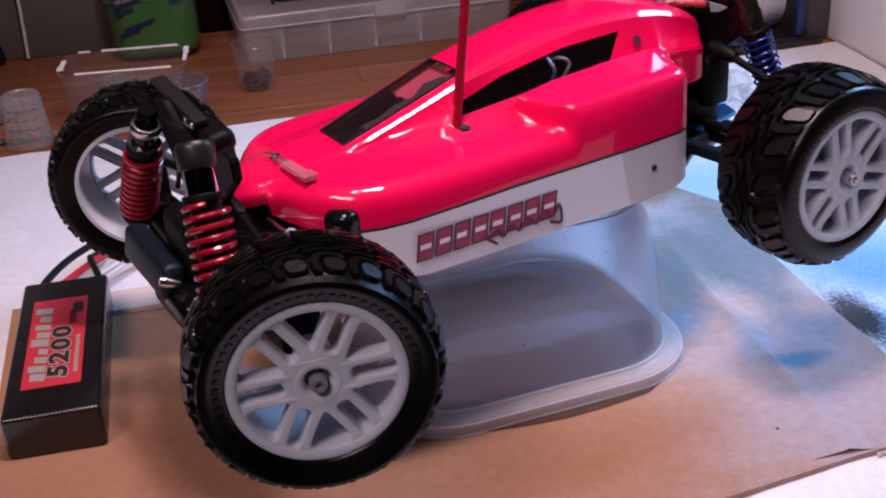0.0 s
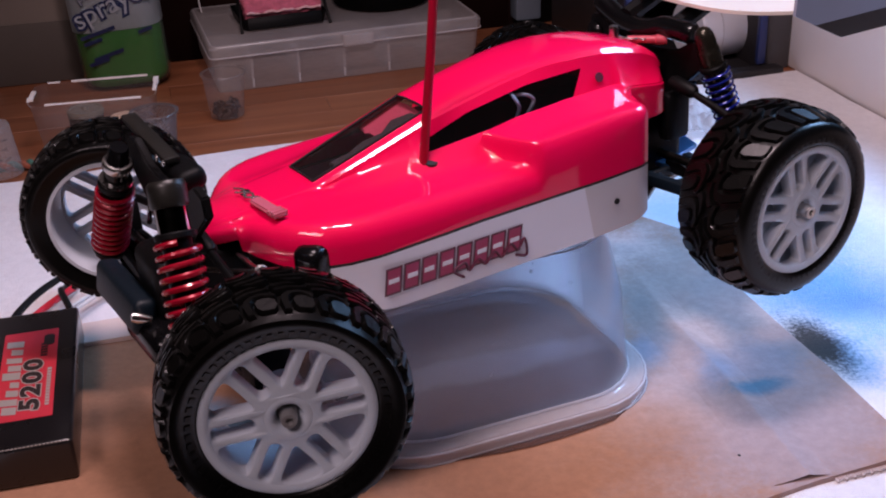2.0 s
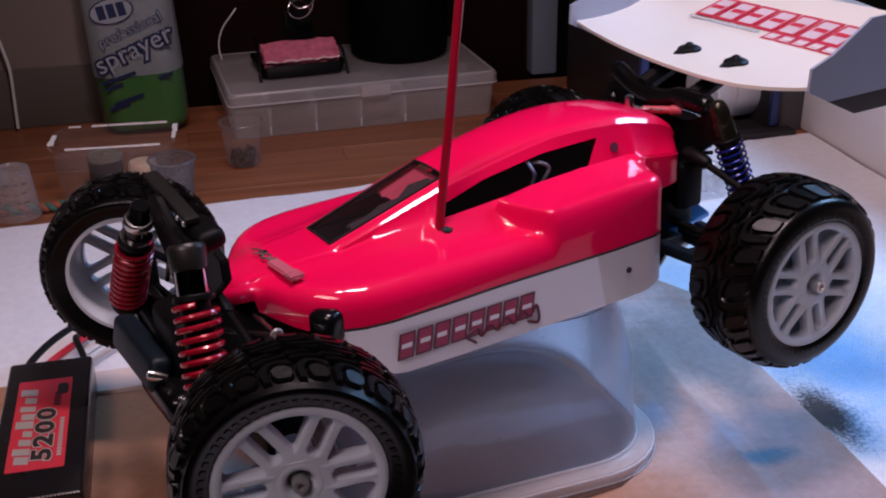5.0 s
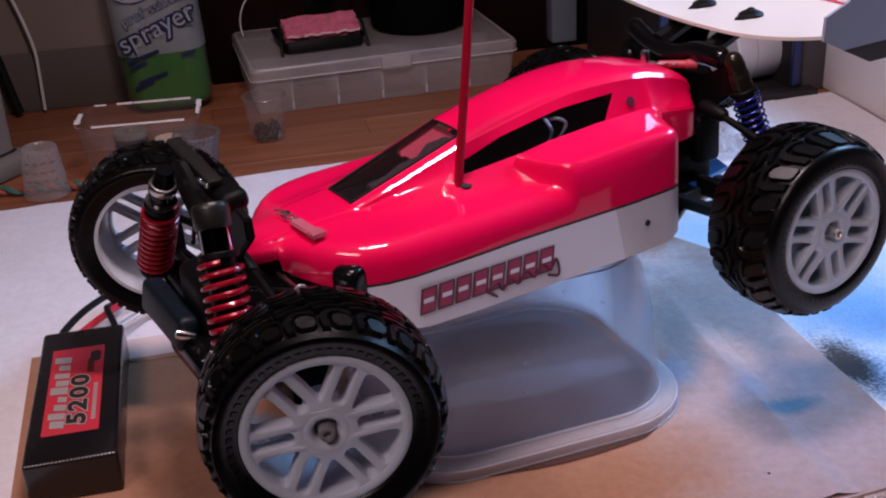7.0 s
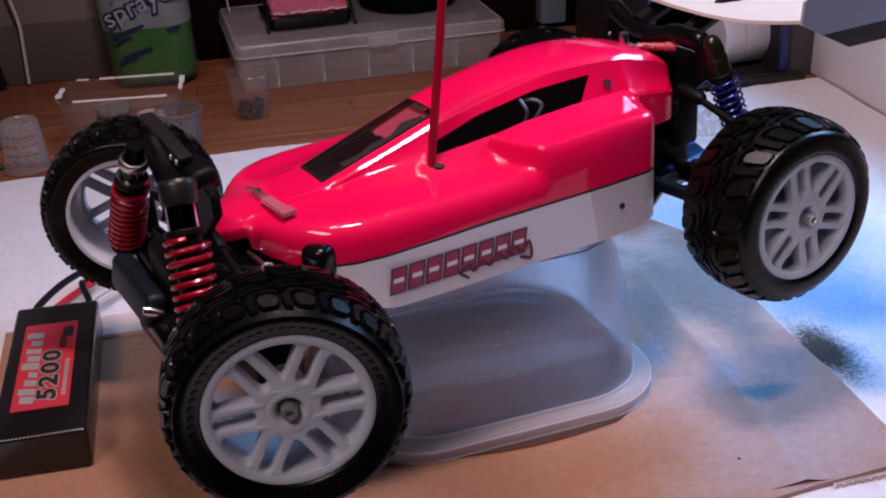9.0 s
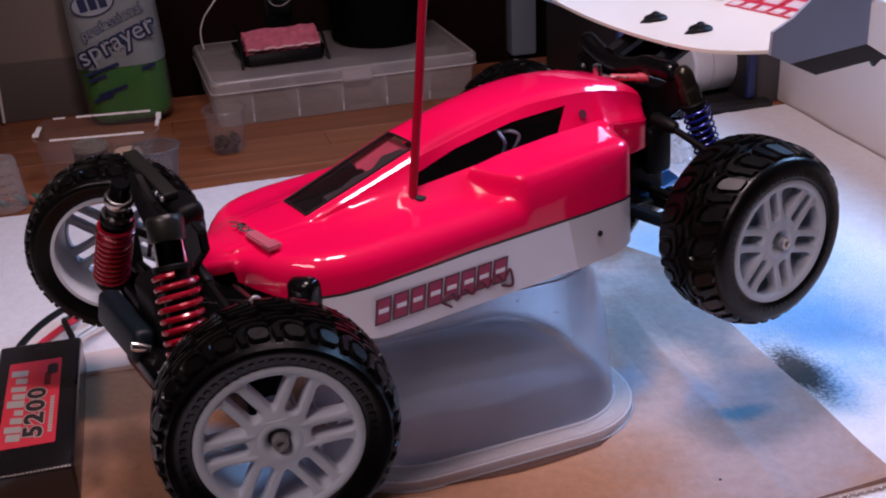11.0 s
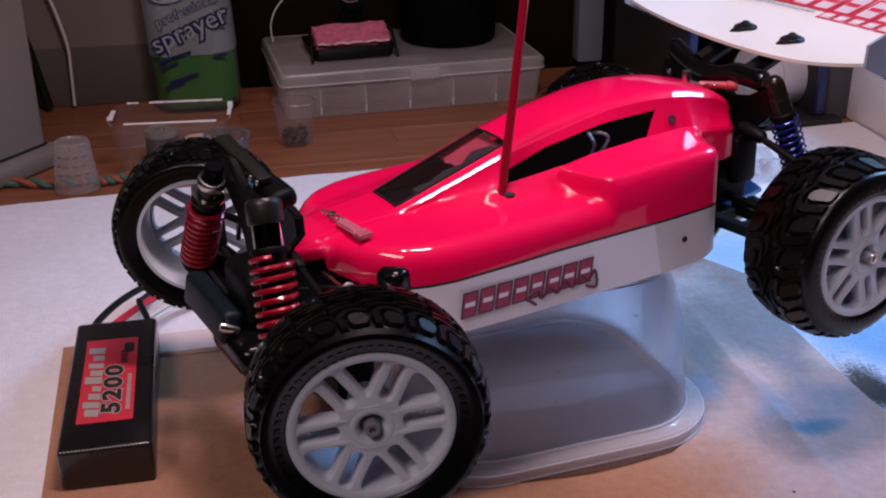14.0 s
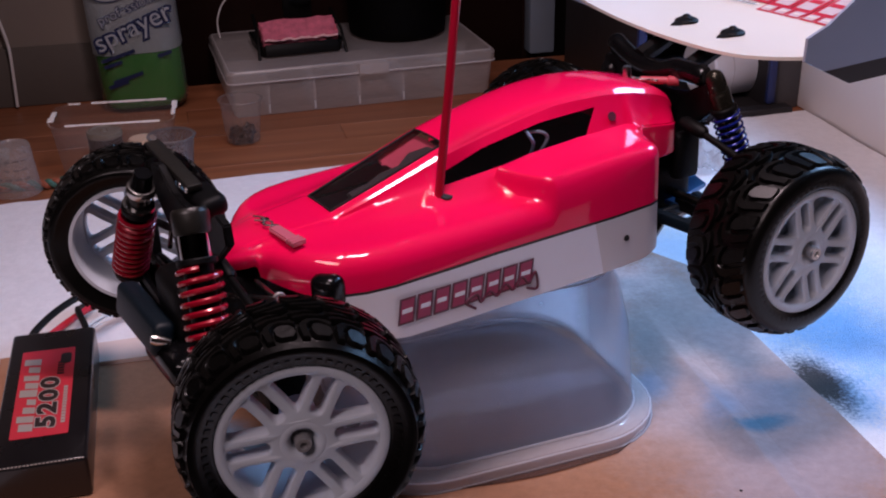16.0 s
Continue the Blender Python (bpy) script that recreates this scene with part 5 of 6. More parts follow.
def shock(top, low, spring_mat, cap_mat, turns, name_label, core=0.0056, body_mat=None, cap="collared", girth=1.0):
    """An oil shock between two points: cap, cylinder, collar, spring and foot."""
    top, low = Vector(top), Vector(low)
    d = (low - top)
    length = d.length
    m = Matrix.Translation(top) @ d.to_track_quat("Z", "X").to_matrix().to_4x4() @ Matrix.Diagonal((girth, girth, 1, 1))
    body = part("shock_absorber", lathe([(0, 0.008), (core - 0.0004, 0.008), (core, 0.010), (core, length * 0.58), (core - 0.0006, length * 0.60), (0.0016, length * 0.60), (0.0016, length - 0.004), (0, length - 0.004)], 24), BLACK if body_mat is STEEL_DARK else (body_mat or GUNMETAL), buggy, name_label, m)
    if body_mat is STEEL_DARK:
        part("sleeve", lathe([(core + 0.0003, 0.0075), (core + 0.0004, 0.0176), (core - 0.0010, 0.0178)], 28), STEEL_DARK, body, "polished steel sleeve")
    caps = {
        "collared": ([(0, -0.0030), (0.0074, -0.0030), (0.0084, -0.0020), (0.0087, -0.0005), (0.0087, 0.0066), (0.0082, 0.0076), (0.0056, 0.0080)], 28),
        "domed": ([(0, -0.0030), (0.0026, -0.0027), (0.0050, -0.0014), (0.0062, 0.0010), (0.0067, 0.0040), (0.0068, 0.0090), (0.0074, 0.0096), (0.0074, 0.0104)], 28),
        "stepped": ([(0, -0.0040), (0.0046, -0.0040), (0.0052, -0.0030), (0.0054, 0.0030), (0.0062, 0.0040), (0.0062, 0.0125), (0.0056, 0.0130)], 24),
    }
    part("shock_cap", lathe(*caps[cap]), cap_mat, body, "dark shock cap")
    if cap == "stepped":
        part("cap_ring", lathe([(0.0060, 0.0040), (0.0074, 0.0042), (0.0080, 0.0052), (0.0080, 0.0078), (0.0074, 0.0088), (0.0060, 0.0090)], 28, closed=True), STEEL, body, "bright steel ring")
        part("cap_ring", lathe([(0.0060, 0.0150), (0.0086, 0.0152), (0.0092, 0.0160), (0.0086, 0.0172), (0.0060, 0.0174)], 28, closed=True), STEEL, body, "bright steel ring")
    part("spring_collar", lathe([(0.0050, 0.0172), (0.0088, 0.0172), (0.0094, 0.0178), (0.0094, 0.0196), (0.0088, 0.0202), (0.0050, 0.0202)], 24, closed=True), BLACK, body)
    part("spring_seat", lathe([(0, length - 0.0085), (0.0090, length - 0.0085), (0.0098, length - 0.007), (0.0085, length - 0.0035), (0.0040, length + 0.002), (0, length + 0.003)], 20), BLACK, body)
    z0, z1, n = 0.0214, length - 0.0088, 22 * turns
    helix = [(0.0094 * math.cos(2 * math.pi * turns * k / n), 0.0094 * math.sin(2 * math.pi * turns * k / n), z0 + (z1 - z0) * (k / n)) for k in range(n + 1)]
    if spring_mat is SPRING_BLUE:
        part("spring_core", lathe([(0.0050, z0 - 0.001), (0.0070, z0 - 0.001), (0.0068, z1 - 0.006), (0.0050, z1 - 0.005)], 24), BIN_BLUE, body, "dark blue shock body")
    part("coil_spring", tube(helix, 0.0008 if spring_mat is SPRING_BLUE else 0.0013, 8), spring_mat, body, "coated coil spring")
    return body


shock((0.1440, 0.0400, 0.0640), (0.1520, 0.0690, -0.0040), SPRING_RED, DARK_CAP, 10, "front shock with a red spring", 0.0068, STEEL_DARK, "collared", 0.90)
shock((0.1390, -0.0390, 0.0540), (0.1455, -0.0680, -0.0060), SPRING_RED, GLOSS_BLACK, 11, "front shock with a red spring", 0.0060, GLOSS_BLACK, "stepped", 0.86)
shock((-0.1370, 0.0420, 0.0690), (-0.1560, 0.0560, -0.0040), SPRING_BLUE, OLIVE_CAP, 13, "rear shock with a blue spring", 0.0074, OLIVE_CAP, "domed", 0.76)
shock((-0.1390, -0.0420, 0.0560), (-0.1560, -0.0560, -0.0040), SPRING_BLUE, GLOSS_BLACK, 8, "rear shock with a blue spring", 0.0074, GLOSS_BLACK, "domed")

# Wing.
wing_prof = [(-0.1425, 0.0800), (-0.151, 0.0797), (-0.163, 0.0796), (-0.180, 0.0800), (-0.200, 0.0823), (-0.218, 0.0868), (-0.235, 0.0934), (-0.250, 0.1010)]


def wing_mesh():
    bm = bmesh.new()
    rows = []
    ny = 32
    for j in range(ny + 1):
        y = -0.1160 + 0.192 * j / ny
        d = y - 0.015
        back = 382 * d ** 3.4 if d > 0 else 0.92 * (-d) ** 1.75
        row = []
        for i, (x, z) in enumerate(wing_prof):
            k = 1 - i / (len(wing_prof) - 1)
            row.append(bm.verts.new((x - back * k, y, z)))
        rows.append(row)
    for a, b in zip(rows, rows[1:]):
        for k in range(len(wing_prof) - 1):
            bm.faces.new((a[k], a[k + 1], b[k + 1], b[k]))
    r = bmesh.ops.extrude_face_region(bm, geom=list(bm.faces))
    bmesh.ops.translate(bm, vec=(0, 0, -0.0018), verts=[v for v in r["geom"] if isinstance(v, bmesh.types.BMVert)])
    return bm


wing = part("rear_wing", wing_mesh(), WING_WHITE, buggy, "white moulded rear wing with a curved front edge")
for s in (1, -1):
    o = turn_to((0, 0.0762 if s > 0 else -0.1162, 0), (1, 0, 0), (0, 0, 1))
    part("end_plate", plate([(-0.1640, 0.0785), (-0.1650, 0.0900), (-0.1790, 0.0945), (-0.2050, 0.1090), (-0.2380, 0.1090), (-0.2370, 0.0700), (-0.1790, 0.0710)], 0.0016, o), PLATE_GREY, wing, "grey wing end plate")
    part("end_plate_lip", plate([(-0.1790, 0.0708), (-0.2370, 0.0698), (-0.2600, 0.0560), (-0.2500, 0.0590), (-0.2440, 0.0560), (-0.2410, 0.0600), (-0.1985, 0.0610)], 0.0016, o), LINE_BLACK, wing, "black lower edge of the end plate")
    part("wing_washer", lathe([(0, 0.0044), (0.0013, 0.0043), (0.0021, 0.0037), (0.0027, 0.0028), (0.0044, 0.0024), (0.0060, 0.0016), (0.0066, 0.0010), (0.0066, 0.0002), (0.0060, 0), (0, 0)], 28, pose(-0.1722, s * 0.0180, 0.0800)), BLACK, wing, "black wing washer and button")
PALE_DECAL = mat("pale_decal", (0.62, 0.50, 0.53), 0.4)
decal_on(wing, (-0.2165, -0.060, 0.0866), (0, 1, 0), (-1, 0, 0.36), 0.125, 0.0190, SLITS, PALE_DECAL, DECAL_RED, DECAL_RED, 0.2, 0.0011)
decal_on(wing, (-0.2085, 0.000, 0.0842), (0, 1, 0), (-1, 0, 0.30), 0.062, 0.0070, SLITS[:6], PALE_DECAL, DECAL_RED, WING_WHITE, 0.25, 0.0007)
for k in range(15):
    part("decal_line", box((0.0024, 0.0030, 0.0001), pose(-0.2120, -0.060 + 0.0038 * k, 0.0862, 0, 15, 0)), DECAL_GREY, wing)

# Clips and antenna.
def clip_mesh():
    pts = [(0, 0, 0.001), (0.004, 0.0015, 0.0015), (0.008, -0.001, 0.001), (0.012, 0.0020, 0.0015), (0.013, -0.002, 0.001), (0.008, 0.002, 0.0014), (0.003, -0.0015, 0.001)]
    return tube(smooth_path([(1.5 * x, 1.3 * y, z) for x, y, z in pts], 4), 0.0006, 6)


front_clip = part("body_clip", clip_mesh(), CLIP_STEEL, buggy, "bent steel body clip", turn_to((0.0990, -0.0085, 0.0345), (-0.12, 1, -0.02), (-1, -0.1, 0)))
front_tab = part("pull_tab", plate(rounded(0.0225, 0.0064, 0.0020, 4, 0.0290, 0.0), 0.0022, pose(0, 0, 0.0006, 0, 1.5, 0), 0.0007), PINK_TAB, front_clip, "clear pink rubber pull tab")
for k in range(3):
    add = box((0.0011, 0.0072, 0.0030), pose(0.0345 + 0.0024 * k, 0, 0.0011), 0.0005, 1)
    merge_into = bmesh.new()
    merge_into.from_mesh(front_tab.data)
    merge(merge_into, add)
    merge_into.to_mesh(front_tab.data)
    merge_into.free()
part("body_post", lathe([(0, 0.006), (0.0022, 0.006), (0.0026, 0.005), (0.0026, -0.004), (0, -0.004)], 14, pose(0.0955, -0.004, 0.0288)), STEEL, buggy)
rear_clip = part("body_clip", clip_mesh(), CLIP_STEEL, buggy, "bent steel body clip", turn_to((-0.1130, -0.002, 0.0640), (-0.78, 0.62, -0.05), (0.62, 0.78, 0)))
part("pull_tab", tube([(0.010, 0, 0.002), (0.022, 0, 0.002), (0.024, 0, 0.002), (0.0245, 0, 0.002), (0.030, 0, 0.002)], [0.0018, 0.0021, 0.0021, 0.0027, 0.0025], 10), mat("red_rubber_pull", (0.52, 0.06, 0.09), 0.4), rear_clip, "red rubber pull tab")
part("body_post", lathe([(0, 0.010), (0.0022, 0.010), (0.0026, 0.009), (0.0026, -0.004), (0, -0.004)], 14, pose(-0.115, 0.000, 0.0590)), STEEL, buggy)
part("antenna_grommet", lathe([(0, 0.0007), (0.0032, 0.0006), (0.0036, 0), (0, -0.001)], 16, pose(0.0178, 0.0296, 0.0382, -24, 0, 0)), LINE_BLACK, buggy)
part("antenna_tube", tube(smooth_path([(0.0215, 0.0285, 0.0350), (0.0138, 0.0290, 0.086), (0.0075, 0.0290, 0.129), (-0.0020, 0.0285, 0.190)], 6), 0.0021, 10), TUBE_RED, buggy, "slim red antenna tube")

# ---------------------------------------------------------------- under and beside the buggy
TUB_RIM = ((0.0000, 0.0066, 0.045), (0.0004, 0.0118, 0.045), (0.0014, 0.0132, 0.044), (0.0066, 0.0140, 0.041), (0.0082, 0.0152, 0.0400))
TUB_WALL = ((0.0082, 0.0152, 0.0400), (0.0090, 0.022, 0.0395), (0.0122, 0.060, 0.037), (0.0176, 0.086, 0.034), (0.0212, 0.0940, 0.032), (0.0260, 0.0985, 0.029), (0.034, 0.1000, 0.024), (0.060, 0.1002, 0.014))


def tub_mesh(rows, closed):
    rings = [[(x, y, z) for x, y in rounded(0.178 - 2.2 * inset, 0.150 - 2 * inset, r, 8)] for inset, z, r in rows]
    return rings_mesh(rings, close_last=closed)


tub = thing("food_tub", pose(0.0285, 0.5460, 0, 0, 0, 20), "milky clear plastic food tub standing upside down on cardboard", "plastic tub")
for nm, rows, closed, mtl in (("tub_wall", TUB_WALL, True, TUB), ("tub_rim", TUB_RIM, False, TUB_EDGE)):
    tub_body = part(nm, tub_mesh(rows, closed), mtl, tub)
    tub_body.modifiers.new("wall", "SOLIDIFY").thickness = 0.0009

def lip_mesh():
    """A warped lip that stands out from the rim along one side; its brown tint stands for shadow."""
    bm = bmesh.new()
    rows = []
    for x, out in ((-0.070, 0.0), (-0.055, 0.0005), (-0.033, 0.0015), (-0.015, 0.0045), (0.0, 0.0060), (0.018, 0.0060), (0.033, 0.0050), (0.048, 0.0038), (0.058, 0.0022), (0.066, 0.0)):
        y = -0.0750 + max(0.0, abs(x) - 0.044) ** 2 * 21
        rows.append([bm.verts.new((x, y - out * k, 0.0068 + h)) for k, h in ((0, 0), (0.5, -0.0002), (1, -0.0003), (1.06, 0.0004))])
    for a, b in zip(rows, rows[1:]):
        for k in range(3):
            bm.faces.new((a[k], a[k + 1], b[k + 1], b[k]))
    return bm


tub_lip = part("tub_lip", lip_mesh(), TUB_LIP, tub, "thin warped lip with a brown tint for its shadow")
tub_lip.modifiers.new("wall", "SOLIDIFY").thickness = 0.0005
# Whiter tubes put in for the bright glints along the tub's edges.
TUB_EDGE_LINE = clear("white_tub_edge_line", (0.95, 0.96, 0.98), 0.36, (0.88, 0.90, 0.95), 0.10, 0.10)
for inset_by, z, r, thick in ((0.0082, 0.0154, 0.0400, 0.0008), (0.0004, 0.0124, 0.045, 0.0006), (0.0, 0.0068, 0.045, 0.0006), (0.0222, 0.0952, 0.031, 0.0006)):
    loop = rounded(0.178 - 2.2 * inset_by, 0.150 - 2 * inset_by, r, 8)
    loop = [(0.5 * (loop[-1][0] + loop[0][0]), 0.5 * (loop[-1][1] + loop[0][1]))] + loop
    part("edge_glint_line", tube([(x, y, z) for x, y in loop + loop[:1]], thick, 6), TUB_EDGE_LINE, tub)

battery = thing("battery_pack", pose(-0.2030, 0.5290, 0.0063, 0, 0, 11.8), "black battery pack with a red label lying on cardboard", "battery")
part("case", box((0.0465, 0.1390, 0.0232), pose(0, 0, 0.0116), 0.0022, 3), BATTERY_BLACK, battery)
label = part("label", plate(rounded(0.0287, 0.0905, 0.0008, 2), 0.0002, pose(-0.0012, 0.0, 0.0233)), LABEL_RED, battery, "red printed battery label")
up = turn_to((-0.0012, 0, 0.0237), (0, 1, 0), (-1, 0, 0))
for i, digit in enumerate("5200"):
    at = up @ pose(-0.0130 + (i - 1.5) * 0.0132, -0.0030, 0.00004) @ Matrix.Diagonal((1.50, 0.88, 1, 1))
    part("printed_digit", words(digit, 0.0150, 0.05, 0.00003, 0.0012), LABEL_SILVER, label, "silver outline of a digit", at)
    part("printed_digit", words(digit, 0.0150, 0.05, 0.00003, 0.0006), LABEL_DARK, label, "dark printed digit", at @ pose(0, 0, 0.00008))
for i, (w, hh) in enumerate(((0.0062, 0.0092), (0.0055, 0.0086), (0.0055, 0.0086), (0.0050, 0.0086), (0.0066, 0.0092), (0.0055, 0.0086), (0.0050, 0.0088), (0.0055, 0.0086), (0.0060, 0.0092))):
    x = -0.040 + i * 0.0085
    w, hh = w * 1.12, hh * (0.78, 1.0, 0.72, 0.55, 1.0, 0.80, 0.92, 0.72, 0.98)[i]
    part("print_bar", plate([(x, 0.0035), (x + w, 0.0035), (x + w + 0.0012, 0.0035 + hh), (x + 0.0012, 0.0035 + hh)], 0.00005, up), LABEL_SILVER, label)
for i in range(13):
    part("print_bar", box((0.0022, 0.0022, 0.00005), up @ pose(-0.034 + i * 0.0029, -0.0112, 0)), LABEL_SILVER, label)
for i in range(5):
    part("print_bar", box((0.0020, 0.0036, 0.00005), up @ pose(0.0165 + i * 0.0030, -0.0075, 0)), LABEL_DARK, label)
part("print_patch", plate(rounded(0.0120, 0.0058, 0.0022, 3, 0.0330, -0.0098), 0.00005, up), LABEL_DARK, label)
for i in range(24):
    part("seam_stitch", box((0.0011, 0.0005, 0.0003), pose(-0.0212 + i * 0.00184, -0.0690, 0.0228)), LABEL_SILVER, battery)
for pts, r, mtl in (
    (((-0.016, 0.066, 0.015), (-0.013, 0.082, 0.017), (0.002, 0.110, 0.018), (0.024, 0.145, 0.012), (0.06, 0.17, 0.004)), 0.0022, WIRE_BLACK),
    (((-0.010, 0.066, 0.013), (-0.006, 0.080, 0.013), (0.012, 0.105, 0.014), (0.034, 0.135, 0.010), (0.07, 0.155, 0.004)), 0.0022, WIRE_RED),
    (((-0.002, 0.066, 0.008), (0.002, 0.080, 0.007), (0.016, 0.100, 0.008), (0.036, 0.124, 0.006), (0.07, 0.14, 0.003)), 0.0012, WIRE_WHITE),
    (((0.001, 0.066, 0.008), (0.005, 0.080, 0.006), (0.019, 0.098, 0.007), (0.038, 0.121, 0.005), (0.07, 0.137, 0.003)), 0.0012, WIRE_WHITE),
    (((0.018, 0.066, 0.014), (0.017, 0.078, 0.018), (0.012, 0.098, 0.020), (0.012, 0.118, 0.012), (0.02, 0.15, 0.004)), 0.0020, WIRE_BLACK),
):
    part("lead", tube(smooth_path(pts, 6), r, 8), mtl, battery)

# ---------------------------------------------------------------- the back of the bench
def cup_mesh(r0, r1, h, wall=0.0008):
    return lathe([(0, 0.0012), (r0 - 0.0015, 0.0012), (r0, 0.002), (r1 - wall, h - 0.001), (r1 + 0.0006, h - 0.001), (r1 + 0.0010, h), (r1 + 0.0006, h + 0.0006), (r1 - wall - 0.001, h)], 36)


cup = thing("measuring_cup", pose(-0.1585, 1.006, 0.0002), "small clear plastic cup with dark screws in it", "cup")
part("cup_wall", cup_mesh(0.0150, 0.0195, 0.041), CUP_PLASTIC, cup)
screws = bmesh.new()
r2 = random.Random(3)
for k in range(90):
    m = pose(r2.uniform(-0.0095, 0.0095), r2.uniform(-0.0095, 0.0095), 0.002 + 0.00012 * k * r2.uniform(0.3, 1.0), r2.uniform(0, 180), r2.uniform(0, 180), r2.uniform(0, 360))
    merge(screws, lathe([(0, -0.004), (0.0010, -0.004), (0.0010, 0.003), (0.0022, 0.003), (0.0020, 0.0042), (0, 0.0045)], 8), m)
heap = link_mesh("screw_heap", screws, SCREW, m=pose(-0.1585, 1.006, 0.0022))
tagged(heap, "heap of small dark machine screws in a clear cup", "screws", kind="stuff")

cup2 = thing("measuring_cup", pose(-0.3285, 0.8885, 0.0028), "clear graduated medicine cup turned upside down on the bench", "cup")
part("cup_wall", lathe([(0.0190, 0.0), (0.0186, 0.0015), (0.0143, 0.040), (0.0136, 0.0412), (0.0120, 0.0412), (0.0112, 0.0400), (0, 0.0400)], 36), FROST_CUP, cup2)
for k in range(4):
    for a0 in (-128, -102, -76, -50):
        bmr = bmesh.new()
        zc = 0.0085 + 0.0075 * k
        rr = 0.0189 - zc * 0.110
        for q in range(3):
            a = radians(a0 + q * 6 + (k % 2) * 4)
            add_box(bmr, (0.0004, 0.0010, 0.0015 if q else 0.0010), pose(rr * math.cos(a), rr * math.sin(a), zc, 0, 0, math.degrees(a)))
        part("scale_mark", bmr, DECAL_DIM, cup2)


def cord():
    pts = smooth_path([(-0.62, 0.86, 0.004), (-0.50, 0.885, 0.004), (-0.398, 0.897, 0.004), (-0.35, 0.893, 0.004), (-0.32, 0.898, 0.004), (-0.302, 0.902, 0.004), (-0.287, 0.914, 0.004), (-0.27, 0.93, 0.004)], 12)
    out = []
    for ph in (0.0, math.pi):
        strand = []
        for i, p in enumerate(pts):
            a = i * 0.75 + ph
            strand.append(p + Vector((0, math.cos(a) * 0.0022, math.sin(a) * 0.0018 + 0.0004)))
        out.append(tube(strand, 0.0026, 7))
    return out


rope = thing("braided_cord", pose(0, 0, 0), "orange and green twisted cord lying on the bench", "cord")
for b, mtl in zip(cord(), (CORD_ORANGE, CORD_GREEN)):
    part("strand", b, mtl, rope)

# Clear tray with whitened edges, and what stands in it.
tray = thing("clear_tray", pose(-0.2565, 0.9425, 0.0002, 0, 0, 7), "clear plastic tray with whitened torn top edges", "tray")
tw, th_ = 0.100, 0.060
part("tray_wall", rings_mesh([[(x, y, z) for x, y in rounded(w, h, r, 4)] for w, h, r, z in ((0.082, 0.044, 0.006, 0.0008), (0.088, 0.048, 0.008, 0.002), (tw, th_, 0.010, 0.050), (tw + 0.004, th_ + 0.004, 0.011, 0.0505))], close_first=True), TRAY_PLASTIC, tray)
for sx, sy, lx, ly in ((0.010, th_ / 2, 0.064, 0.0022), (0.002, -th_ / 2, 0.076, 0.0022), (tw / 2, 0.004, 0.0046, 0.034), (-tw / 2, -0.004, 0.0060, 0.024), (-0.036, th_ / 2, 0.010, 0.0014)):
    bits = bmesh.new()
    pieces = max(3, int(max(lx, ly) / 0.007))
    for q in range(pieces):
        f = (q + 0.5) / pieces - 0.5
        cut = (lx / pieces * r2.uniform(0.95, 1.10) if lx > ly else lx * r2.uniform(0.55, 1.0), ly / pieces * r2.uniform(0.95, 1.10) if ly >= lx else ly * r2.uniform(0.5, 1.0))
        add_box(bits, (cut[0], cut[1], 0.0012 + 0.0004 * r2.random()), pose(sx + (f * lx if lx > ly else 0) + r2.uniform(-0.0003, 0.0003), sy + (f * ly if ly >= lx else 0), 0.0512, 0, 0, r2.uniform(-4, 4)))
    part("whitened_edge", bits, WHITE_TAPE, tray)
tin = thing("round_tin", pose(-0.2690, 0.950, 0.0012), "small dark round tin with a pale lid in the clear tray", "tin")
part("tin_body", lathe([(0, 0.001), (0.0135, 0.001), (0.0145, 0.003), (0.0145, 0.0270), (0, 0.0270)], 32), TIN, tin)
part("lid", lathe([(0, 0.0272), (0.0150, 0.0272), (0.0152, 0.0300), (0.0146, 0.0320), (0.0130, 0.0322), (0.0124, 0.0312), (0.0030, 0.0312), (0.0020, 0.0340), (0, 0.0342)], 32), TIN_LID, tin, "pale lid with a small knob")
knob = link_mesh("bottle_stopper", lathe([(0, 0.0), (0.010, 0.0), (0.0125, 0.003), (0.0130, 0.018), (0.011, 0.0215), (0, 0.0225)], 20), TAN, m=pose(-0.2390, 0.958, 0.0012))
tagged(knob, "small tan plastic stopper standing in the clear tray", "stopper")
cup3 = thing("measuring_cup", pose(-0.2050, 0.918, 0.0002), "small greyish frosted plastic cup beside the tray", "cup")
part("cup_wall", cup_mesh(0.0150, 0.0195, 0.038), FROST_GREY, cup3)

# Spray bottle.
bottle = thing("spray_bottle", pose(-0.2685, 1.1225, 0.0022, 0, -3, 6), "translucent spray bottle half full of green cleaner", "spray bottle")


def bottle_ring(w, d, z, r):
    return [(x, y, z) for x, y in rounded(w, d, r, 7)]


levels = [(0.072, 0.044, 0.0, 0.018), (0.080, 0.052, 0.003, 0.021), (0.084, 0.056, 0.010, 0.022), (0.085, 0.057, 0.060, 0.022), (0.085, 0.056, 0.125, 0.022), (0.080, 0.053, 0.160, 0.022), (0.060, 0.046, 0.185, 0.021), (0.034, 0.032, 0.205, 0.0155), (0.030, 0.030, 0.225, 0.0145)]
part("bottle_body", rings_mesh([bottle_ring(0.085, 0.057, 0.0585, 0.022)] + [bottle_ring(*v[:2], v[2], v[3]) for v in levels[3:]]), BOTTLE_PLASTIC, bottle, "frosted translucent bottle")
